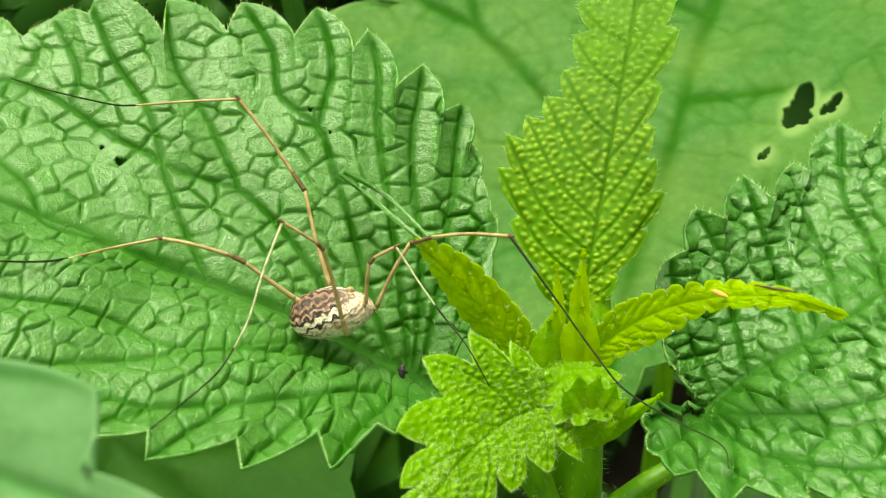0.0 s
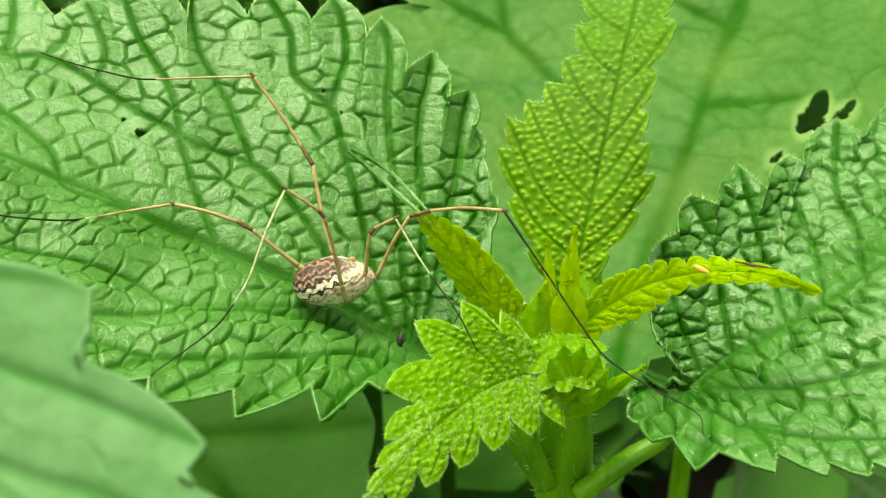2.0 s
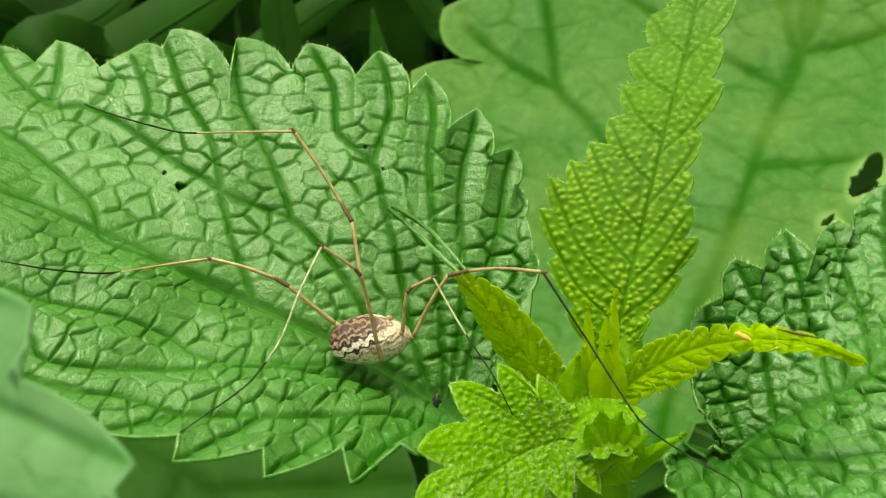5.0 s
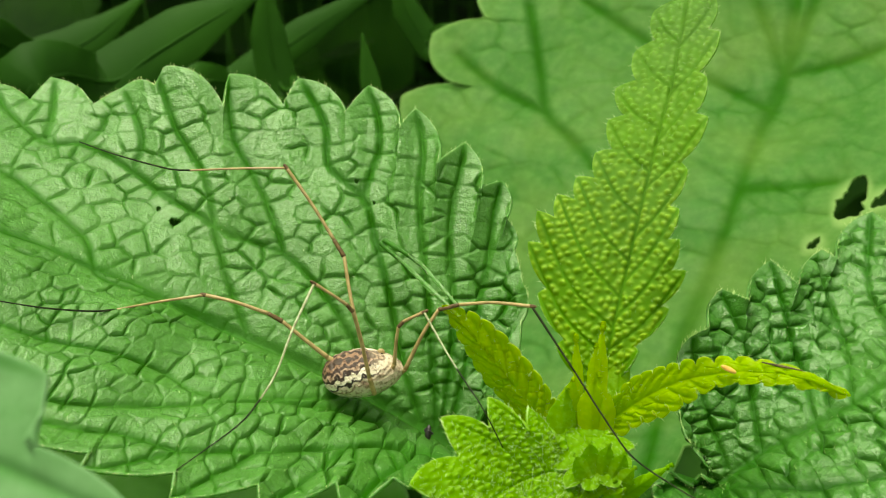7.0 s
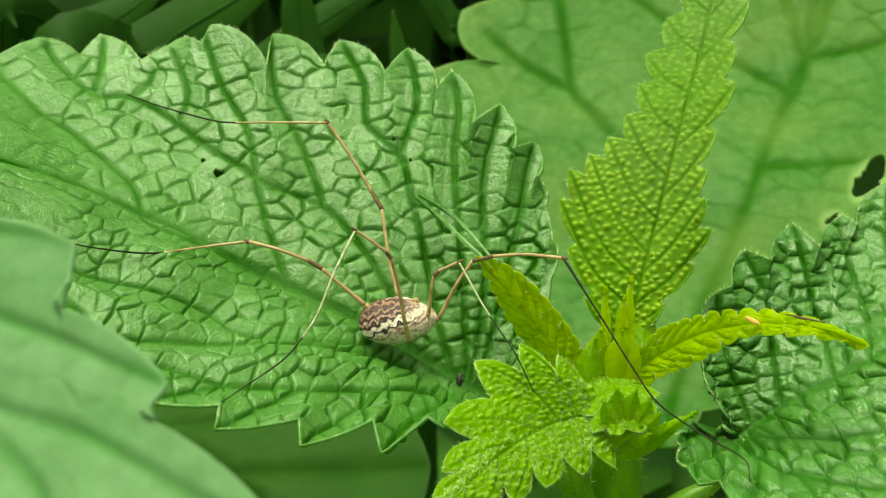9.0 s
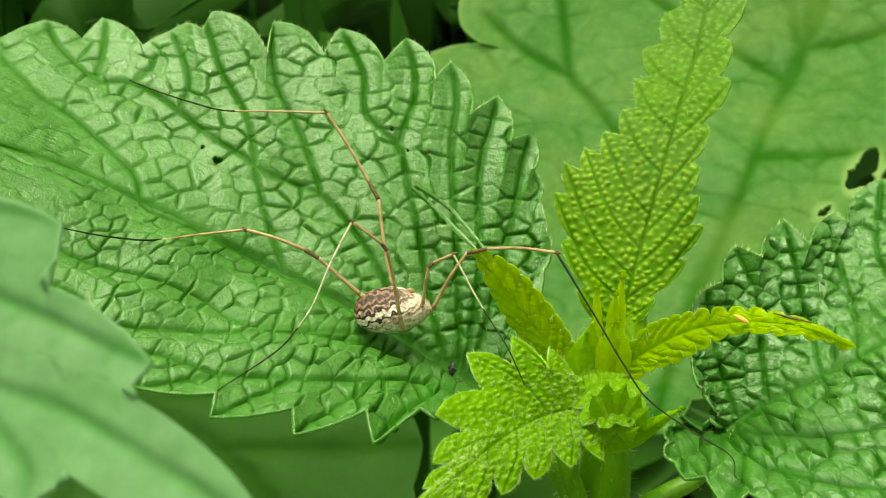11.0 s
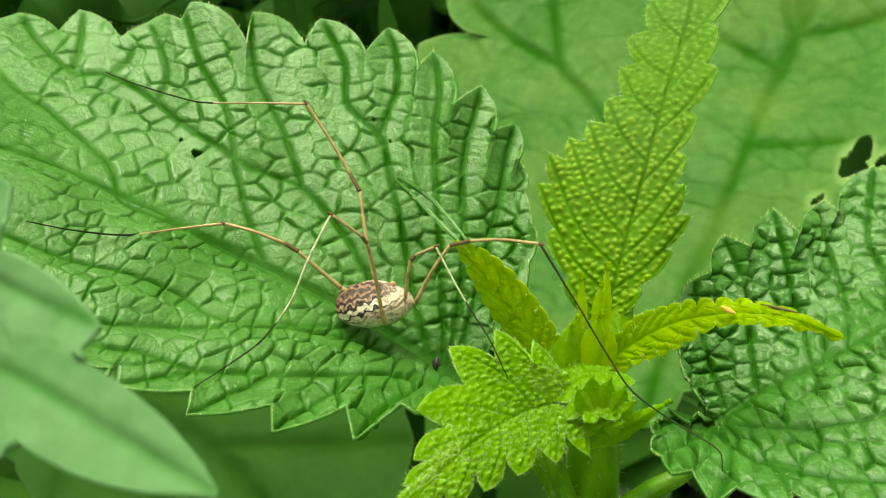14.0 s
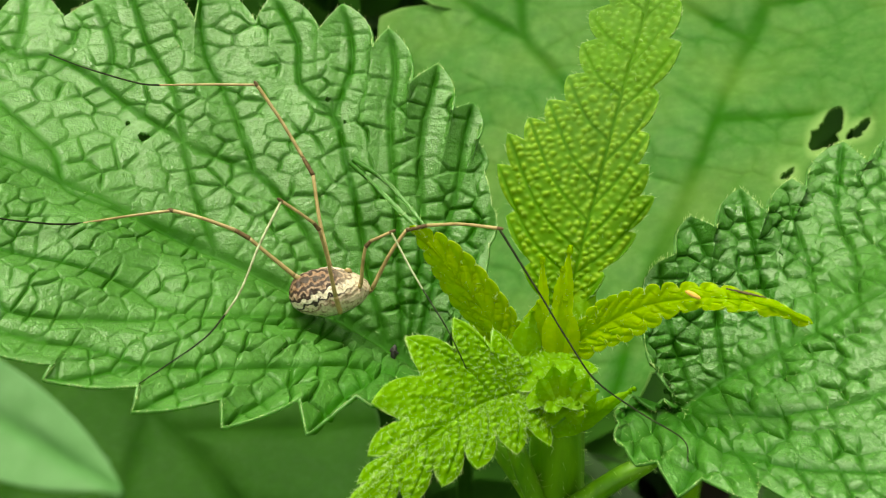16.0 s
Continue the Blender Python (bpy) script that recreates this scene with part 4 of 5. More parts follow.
        inner = rng.integers(2, count - 2, hairs[0]), rng.integers(1, wide - 1, hairs[0])
        roots.append(points[inner])
        ways.append(0.5 * normal[inner] + rng.normal(0, 0.45, (hairs[0], 3)))
        rim = rng.integers(2, count - 2, hairs[1])
        right = rng.random(hairs[1]) < 0.5
        at = np.where(right, wide - 1, 0)
        out = points[rim, at] - points[rim, np.where(right, wide - 4, 3)]
        out /= np.maximum(np.linalg.norm(out, axis=1, keepdims=True), 1e-6)
        roots.append(points[rim, at])
        ways.append(out + 0.25 * normal[rim, at] + rng.normal(0, 0.3, (hairs[1], 3)))
        bristles("leaf_hairs", np.concatenate(roots), np.concatenate(ways), hair, ob, rng)
    return ob


def bristles(name, roots, ways, size, parent, rng):
    """Short pointed hairs, each a three-sided spike."""
    ways = ways / np.maximum(np.linalg.norm(ways, axis=1, keepdims=True), 1e-6)
    size = size * rng.uniform(0.5, 1.2, (len(roots), 1))
    side = np.cross(ways, rng.normal(0, 1, ways.shape))
    side /= np.maximum(np.linalg.norm(side, axis=1, keepdims=True), 1e-6)
    other = np.cross(ways, side)
    wide = 0.018
    rings = [roots - 0.1 * ways + wide * (math.cos(q) * side + math.sin(q) * other) for q in (0, 2.094, 4.189)]
    points = np.stack([*rings, roots + ways * size], 1).reshape(-1, 3)
    b = np.arange(len(roots))[:, None] * 4
    faces = np.concatenate([b + [0, 1, 3], b + [1, 2, 3], b + [2, 0, 3]]).tolist()
    mesh = bpy.data.meshes.new(name)
    mesh.from_pydata(local(to_world(points), parent).tolist(), [], faces)
    ob = mesh_part(name, mesh, HAIR, parent, "short pale stinging hairs")
    return tagged(ob, kind="stuff")


def tube(name, parent, points, radii, material, label="", sides=10, steps=8, ridges=0.0, hairs=0):
    """A bent tapering rod along a smooth curve."""
    n = (len(points) - 1) * steps + 1
    u = np.linspace(0, len(points) - 1, n)
    line = spline(points, u)
    r = np.interp(u, np.linspace(0, len(points) - 1, len(radii)), radii)
    tangent = np.gradient(line, axis=0)
    tangent /= np.maximum(np.linalg.norm(tangent, axis=1, keepdims=True), 1e-9)
    up = np.array([0.3, -0.5, 0.8])
    side = np.cross(tangent, up)
    side /= np.maximum(np.linalg.norm(side, axis=1, keepdims=True), 1e-9)
    other = np.cross(side, tangent)
    q = np.linspace(0, 2 * np.pi, sides, endpoint=False)
    swell = 1 + ridges * np.cos(4 * q)
    ring = line[:, None] + (r[:, None] * swell)[..., None] * (np.cos(q)[None, :, None] * side[:, None] + np.sin(q)[None, :, None] * other[:, None])
    flat = np.concatenate([ring.reshape(-1, 3), line[:1], line[-1:]])
    faces = []
    for i in range(n - 1):
        for j in range(sides):
            k = (j + 1) % sides
            faces.append((i * sides + j, i * sides + k, (i + 1) * sides + k, (i + 1) * sides + j))
    for j in range(sides):
        k = (j + 1) % sides
        faces.append((n * sides, k, j))
        faces.append((n * sides + 1, (n - 1) * sides + j, (n - 1) * sides + k))
    mesh = bpy.data.meshes.new(name)
    mesh.from_pydata(local(to_world(flat), parent).tolist(), [], faces)
    ob = mesh_part(name, mesh, material, parent, label)
    if hairs:
        rng = np.random.default_rng(len(points) + hairs)
        i, j = rng.integers(0, n, hairs), rng.integers(0, sides, hairs)
        bristles("stem_hairs", ring[i, j], ring[i, j] - line[i] + rng.normal(0, 0.25, (hairs, 3)), 0.7, ob, rng)
    return ob


# ---- soil ----
def build_ground():
    n = 120
    x = np.sign(np.linspace(-1, 1, n)) * np.abs(np.linspace(-1, 1, n)) ** 4 * 300
    gx, gy = np.meshgrid(x, x, indexing="ij")
    gz = 0.012 * wave(gx * 9, gy * 9, 2) + 0.02 * wave(gx * 2, gy * 2, 4)
    p = np.stack([gx, gy, gz], 2).reshape(-1, 3)
    i, j = np.meshgrid(np.arange(n - 1), np.arange(n - 1), indexing="ij")
    q = (i * n + j).ravel()
    mesh = bpy.data.meshes.new("ground")
    mesh.from_pydata(p.tolist(), [], np.stack([q, q + n, q + n + 1, q + 1], 1).tolist())
    tagged(mesh_part("ground", mesh, SOIL, None), "dark damp soil under the weeds", "ground", kind="structure")


build_ground()


# ---- the nettle ----
def build_nettle():
    foot = to_world([STEM[-1][0], STEM[-1][1], 0])
    plant = root("nettle_plant", (foot[0], foot[1], 0.0), "green stinging nettle with bright yellow-green young top", "plant")
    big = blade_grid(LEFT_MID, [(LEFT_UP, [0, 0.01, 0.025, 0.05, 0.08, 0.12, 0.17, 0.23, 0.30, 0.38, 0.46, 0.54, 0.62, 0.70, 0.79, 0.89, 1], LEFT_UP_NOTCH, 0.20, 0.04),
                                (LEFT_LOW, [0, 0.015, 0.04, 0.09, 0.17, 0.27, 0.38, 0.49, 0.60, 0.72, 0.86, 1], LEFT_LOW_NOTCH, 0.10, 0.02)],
                     columns=820, rows=190, salt=3.0, veins=LEFT_VEINS, gap=(1.95, 1.45), relief=0.18, groove=0.08, valley=0.20, pillow=(0.42, 0.7), dense=0.64, swell=1.5, tones=(0.72, 0.75), rib=0.16, top=0.18, joint_shade=0.055)
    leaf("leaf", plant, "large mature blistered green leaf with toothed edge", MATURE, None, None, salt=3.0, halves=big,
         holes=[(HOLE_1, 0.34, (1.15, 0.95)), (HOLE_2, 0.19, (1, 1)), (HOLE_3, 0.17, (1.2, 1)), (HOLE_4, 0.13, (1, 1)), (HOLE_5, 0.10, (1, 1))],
         hairs=(500, 900), hair=0.34)
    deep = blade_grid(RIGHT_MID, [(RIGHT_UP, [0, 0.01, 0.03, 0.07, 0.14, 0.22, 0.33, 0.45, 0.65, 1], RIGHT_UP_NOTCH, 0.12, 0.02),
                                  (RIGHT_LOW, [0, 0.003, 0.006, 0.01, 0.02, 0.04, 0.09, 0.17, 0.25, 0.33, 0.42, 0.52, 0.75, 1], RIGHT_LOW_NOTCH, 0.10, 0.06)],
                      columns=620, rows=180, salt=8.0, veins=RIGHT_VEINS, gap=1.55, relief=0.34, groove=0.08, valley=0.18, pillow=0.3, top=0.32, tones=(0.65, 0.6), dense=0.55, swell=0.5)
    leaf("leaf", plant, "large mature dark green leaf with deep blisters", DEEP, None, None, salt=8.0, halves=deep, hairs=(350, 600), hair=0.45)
    toothed_leaf(plant, "young upright yellow-green leaf with toothed edge", UPRIGHT, UPRIGHT_MID, UPRIGHT_LEFT, UPRIGHT_RIGHT, (1.3, 1.2), 0.30, 0.10, 0.05, 330, 110, 5.0,
                 gap=0.72, relief=0.32, groove=0.03, valley=0.06, pillow=0.08, hairs=(120, 260), hair=0.40, dots=True, tones=(0.3, 0.35), camber=(0.6, 0.6))
    toothed_leaf(plant, "small folded yellow-green leaflet", YELLOW, LEAN_MID, more(LEAN_UP, 11), more(LEAN_LOW, 10), (1.3, 1.0), 0.22, 0.30, 0.12, 200, 44, 6.0,
                 gap=0.8, relief=0.10, groove=0.02, valley=0.12, pillow=0.12, hairs=(90, 180), hair=0.40, slant=0.18, tones=(0.1, 0.2), rib=0.2, camber=(0.3, 0.3), thick=0.12)
    toothed_leaf(plant, "small arching yellow-green leaflet with toothed edge", YELLOW, ARCH_MID, more(ARCH_UP, 16), more(ARCH_LOW, 13), (1.4, 0.8), 0.22, 0.32, 0.12, 260, 44, 7.0,
                 gap=0.8, relief=0.10, groove=0.02, valley=0.12, pillow=0.12, hairs=(90, 170), hair=0.36, slant=0.15, tones=(0.3, 0.45), rib=0.2, camber=(0.6, 0.4), thick=0.12)
    toothed_leaf(plant, "young yellow-green leaf with hairy toothed edge", YOUNG, FRONT_MID, FRONT_UP, FRONT_LOW, (2.4, 2.0), 0.35, 0.14, 0.05, 300, 110, 9.0,
                 gap=0.62, relief=0.34, groove=0.03, valley=0.06, pillow=0.12, hairs=(2600, 600), hair=0.36, slant=0.12, dots=True, tones=(0.35, 0.2), camber=(0.8, 0.8))
    toothed_leaf(plant, "small curled yellow-green leaf under the bud", YOUNG, CURL_MID, CURL_UP, CURL_LOW, (1.0, 1.0), 0.35, 0.22, 0.10, 150, 50, 11.0,
                 gap=0.6, relief=0.22, groove=0.03, valley=0.06, pillow=0.12, hairs=(120, 160), hair=0.42, slant=0.12, dots=True, tones=(0.35, 0.2), camber=(0.5, 0.5))
    leaflets = [(YELLOW, 1.0, BUD_A), (YELLOW, 1.05, BUD_B), (YELLOW, 0.55, BUD_C), (YELLOW, 0.5, BUD_D), (YELLOW, 0.4, BUD_E), (YOUNG, 1.2, BUD_F), (YELLOW, 0.8, BUD_G),
                (YOUNG, 1.0, BUD_H), (MATURE, 0.2, SLIVER), (MATURE, 0.16, SLIVER_SIDE), (YOUNG, 0.75, STIPULE), (YOUNG, 0.7, STIPULE_LOW)]
    leaflets += [(YOUNG, wide, line) for wide, line in ((0.9, FRILL_A), (1.0, FRILL_B), (1.0, FRILL_C), (1.0, FRILL_D), (0.9, FRILL_E), (0.7, FRILL_F))]
    for skin, wide, points in leaflets:
        p = arr(points)
        p = spline(p, np.linspace(0, len(p) - 1, 6))
        prof = np.array([0.55, 0.95, 1.0, 0.8, 0.45, 0.0])[:, None] * wide
        right = np.cross(p[-1] - p[0], np.array([0, -0.7, 0.7]))
        right /= np.linalg.norm(right)
        back = np.array([0, 0.35, -0.35]) * wide
        leaf("leaflet", plant, "narrow pointed pale green leaflet", skin, p.tolist(),
             [((p + right * prof + back * prof / wide).tolist(), even(6)), ((p - right * prof + back * prof / wide).tolist(), even(6))],
             step=14, rows=14, tooth=(0.1, 0.1), relief=0.02, cell=0.7, valley=0.03, fold=0.3, pleat=0.25, salt=12.0 + wide, camber=(0.2, 0.2), hairs=(6, 12), hair=0.35)
    tube("withered_edge", plant, (arr(ARCH_UP[7:9]) * 0.6 + arr(ARCH_MID[4:6]) * 0.4 + [0, -0.2, 0.25]).tolist(), [0.05, 0.12, 0.04], WITHERED, "brown withered leaf edge", 6, 8)
    ground_end = [STEM[-1][0], STEM[-1][1], -HEIGHT * 1000]
    stem_line = [*STEM, [0.5 * (STEM[-1][0] + ground_end[0]), STEM[-1][1], -0.5 * HEIGHT * 1000], ground_end]
    tube("stem", plant, stem_line, [1.3, 1.8, 2.3, 2.4, 2.4, 2.4, 2.4], STEM_SKIN, "ridged square green stem", 16, 12, 0.12, 500)
    for line in (STALK_FRONT, STALK_LEFT, STALK_RIGHT):
        tube("leaf_stalk", plant, line, [0.6, 0.7, 0.8, 0.9], STEM_SKIN, "green hairy leaf stalk", 12, 10, 0.08, 90)


build_nettle()


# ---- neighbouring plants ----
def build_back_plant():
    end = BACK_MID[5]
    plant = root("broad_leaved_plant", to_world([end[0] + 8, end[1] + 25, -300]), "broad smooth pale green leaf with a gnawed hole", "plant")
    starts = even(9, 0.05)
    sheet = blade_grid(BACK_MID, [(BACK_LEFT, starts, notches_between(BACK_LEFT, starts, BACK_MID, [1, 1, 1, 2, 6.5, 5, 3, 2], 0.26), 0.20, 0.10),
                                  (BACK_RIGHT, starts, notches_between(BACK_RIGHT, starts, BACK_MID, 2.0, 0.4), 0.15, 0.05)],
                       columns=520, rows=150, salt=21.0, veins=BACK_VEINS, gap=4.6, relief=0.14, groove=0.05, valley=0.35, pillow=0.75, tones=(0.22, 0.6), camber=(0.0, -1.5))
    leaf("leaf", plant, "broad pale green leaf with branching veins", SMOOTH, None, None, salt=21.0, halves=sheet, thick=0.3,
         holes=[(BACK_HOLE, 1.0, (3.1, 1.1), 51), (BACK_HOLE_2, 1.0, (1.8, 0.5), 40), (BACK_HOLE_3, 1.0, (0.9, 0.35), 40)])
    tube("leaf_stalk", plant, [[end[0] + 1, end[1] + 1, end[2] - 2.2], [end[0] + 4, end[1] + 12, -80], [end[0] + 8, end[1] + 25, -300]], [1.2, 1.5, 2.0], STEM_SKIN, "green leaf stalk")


def build_lower_plant():
    end = LOWER_MID[0]
    plant = root("shaded_plant", to_world([end[0] - 20, end[1], -300]), "dark green leaf in the shade below", "plant")
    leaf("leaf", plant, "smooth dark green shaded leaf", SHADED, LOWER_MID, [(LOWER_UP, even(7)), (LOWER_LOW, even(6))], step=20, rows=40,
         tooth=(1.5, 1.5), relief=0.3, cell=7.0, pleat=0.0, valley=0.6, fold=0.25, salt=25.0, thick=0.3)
    tube("leaf_stalk", plant, [end, [end[0] - 12, end[1], -100], [end[0] - 20, end[1], -300]], [1.2, 1.5, 2.0], STEM_SKIN, "green leaf stalk")


def build_near_plant():
    end = NEAR_MID[0]
    plant = root("neighbour_nettle", to_world([end[0] - 30, end[1], -300]), "pale green nettle leaf hanging close by", "plant")
    veins = [NEAR_VEIN_1, NEAR_VEIN_2, NEAR_VEIN_3]
    sheet = blade_grid(NEAR_MID, [(NEAR_UP, [0, 0.05, 0.12, 0.25, 0.46, 1], NEAR_UP_NOTCH, 0.07, 0.08), (NEAR_LOW, [0, 0.06, 0.15, 0.3, 1], NEAR_LOW_NOTCH, 0.10, 0.06)],
                       columns=260, rows=60, salt=31.0, veins=veins, gap=2.6, relief=0.05, groove=0.02, valley=0.22, pillow=0.25, tones=(0.1, 0.6))
    leaf("leaf", plant, "smooth pale green leaf with coarse teeth", CLOSE, None, None, salt=31.0, halves=sheet, thick=0.25)
    tube("leaf_stalk", plant, [end, [end[0] - 15, end[1], -40], [end[0] - 30, end[1], -300]], [1.0, 1.5, 2.2], STEM_SKIN, "green leaf stalk")
    return plant


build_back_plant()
build_lower_plant()
NEAR_PLANT = build_near_plant()


def build_grass():
    rng = np.random.default_rng(4)
    points, faces = [], []
    for _ in range(600):
        x, y = rng.uniform(-0.35, 0.35), rng.uniform(-0.12, 0.75)
        h, wide = rng.uniform(0.06, 0.2), rng.uniform(0.002, 0.006)
        if y > 0.12:
            h *= 0.5
        turn, bend = rng.uniform(0, 6.28), rng.uniform(0.6, 1.8)
        way = np.array([math.cos(turn), math.sin(turn), 0])
        side = np.array([-way[1], way[0], 0])
        first = len(points)
        for k in range(6):
            f = k / 5
            c = np.array([x, y, 0]) + way * bend * h * f**2 + np.array([0, 0, h * (f - 0.35 * bend * f**2)])
            w = wide * (1 - f**2) + 0.0002
            points += [c - side * w, c + np.array([0, 0, -0.3 * w]), c + side * w]
        for k in range(5):
            a = first + 3 * k
            faces += [(a, a + 1, a + 4, a + 3), (a + 1, a + 2, a + 5, a + 4)]
    mesh = bpy.data.meshes.new("grass")
    mesh.from_pydata([tuple(p) for p in points], [], faces)
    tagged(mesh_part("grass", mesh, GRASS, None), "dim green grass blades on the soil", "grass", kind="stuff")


def build_blades():
    """Broad grass leaves that arch up behind the nettle, each rooted in the soil."""
    for wide, upper in BLADES:
        p = arr(upper)
        foot = [p[0][0] + 1.2 * (p[0][0] - p[1][0]), p[0][1] + 20, -HEIGHT * 1000]
        line = spline([foot, 0.5 * (arr(foot) + p[0]) + [0, 6, 0], *p], np.linspace(0, 5, 60))
        ahead = np.gradient(line, axis=0)
        side = np.cross(ahead, EYE_OUT)
        side /= np.linalg.norm(side, axis=1, keepdims=True)
        out = np.cross(side, ahead)
        out /= np.linalg.norm(out, axis=1, keepdims=True)
        half = wide * np.interp(np.linspace(0, 1, 60), [0, 0.3, 0.8, 1], [0.35, 1, 0.8, 0.03])[:, None]
        points = np.stack([line - side * half + 0.25 * out * half, line - 0.1 * out * half, line + side * half + 0.25 * out * half], 1)
        thing = root("grass_blade", to_world(foot), "broad green grass leaf arching up in the shade", "grass", "grass leaves behind the nettle")
        mesh = bpy.data.meshes.new("blade")
        k = np.arange(59)[:, None] * 3
        mesh.from_pydata(local(to_world(points.reshape(-1, 3)), thing).tolist(), [], np.concatenate([k + [0, 1, 4, 3], k + [1, 2, 5, 4]]).tolist())
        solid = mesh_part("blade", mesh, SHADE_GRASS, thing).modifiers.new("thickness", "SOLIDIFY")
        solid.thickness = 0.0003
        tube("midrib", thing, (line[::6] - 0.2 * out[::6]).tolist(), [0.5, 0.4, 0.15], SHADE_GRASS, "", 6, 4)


def build_weeds():
    """Thick dark growth of leaves and stalks behind and round the nettle; its high leaves, unseen, are added for shade.
    """
    rng = np.random.default_rng(9)
    points, faces = [], []
    for k in range(4200):
        if k < 1700:
            x, y = rng.normal(0, 0.36), 0.10 + abs(rng.normal(0, 0.45))
            low = max(0.02, 0.20 - 0.75 * (y - 0.13) - 0.05)
            # leaves above 0.28 m are added out of view to shade those below
            z = rng.uniform(0.02, low) if rng.random() < 0.45 else rng.uniform(0.28, 0.46)
        else:
            # lower growth all round
            far, turn = 0.25 + abs(rng.normal(0, 0.9)), rng.uniform(0, 6.28)
            x, y, z = far * math.cos(turn), 0.05 + far * math.sin(turn), rng.uniform(0.02, 0.12)
        if z > 0.25 and y < 0.24 + 0.4 * max(0, z - 0.3) or y < 0.22 and abs(x) < 0.25 and 0.07 < z < 0.25:
            continue
        size, wide = rng.uniform(0.05, 0.11), rng.uniform(0.3, 0.45)
        turn, drop = rng.uniform(0, 6.28), rng.uniform(-0.1, 0.7)
        way = np.array([math.cos(turn), math.sin(turn), -drop])
        side = np.array([-math.sin(turn), math.cos(turn), rng.uniform(-0.3, 0.3)])
        first = len(points)
        for k in range(7):
            f = k / 6
            w = size * wide * math.sin(math.pi * min(1, 0.08 + f * 0.92)) ** 0.8 * (1 + 0.12 * (-1) ** k)
            c = np.array([x, y, z]) + way * size * f - np.array([0, 0, 0.25 * size * f * f])
            points += [c - side * w + [0, 0, 0.2 * w], c, c + side * w + [0, 0, 0.2 * w]]
        for k in range(6):
            a = first + 3 * k
            faces += [(a, a + 1, a + 4, a + 3), (a + 1, a + 2, a + 5, a + 4)]
        base = len(points)
        foot = np.array([x - way[0] * 0.02, y - way[1] * 0.02, 0.0])
        tip = np.array([x, y, z])
        points += [tip + [0.0002, 0, 0], tip - [0.0002, 0, 0], foot - [0.0002, 0, 0], foot + [0.0002, 0, 0], tip + [0, 0.0002, 0], foot + [0, 0.0002, 0]]
        faces += [(base, base + 1, base + 2, base + 3), (base + 1, base + 4, base + 5, base + 2), (base + 4, base, base + 3, base + 5)]
    mesh = bpy.data.meshes.new("weeds_with_shade_leaves")
    mesh.from_pydata([tuple(p) for p in points], [], faces)
    tagged(mesh_part("weeds_with_shade_leaves", mesh, WEED, None), "dense dark green weeds behind the nettle, with unseen high leaves for shade", "weeds", kind="stuff")


build_grass()
build_blades()
build_weeds()


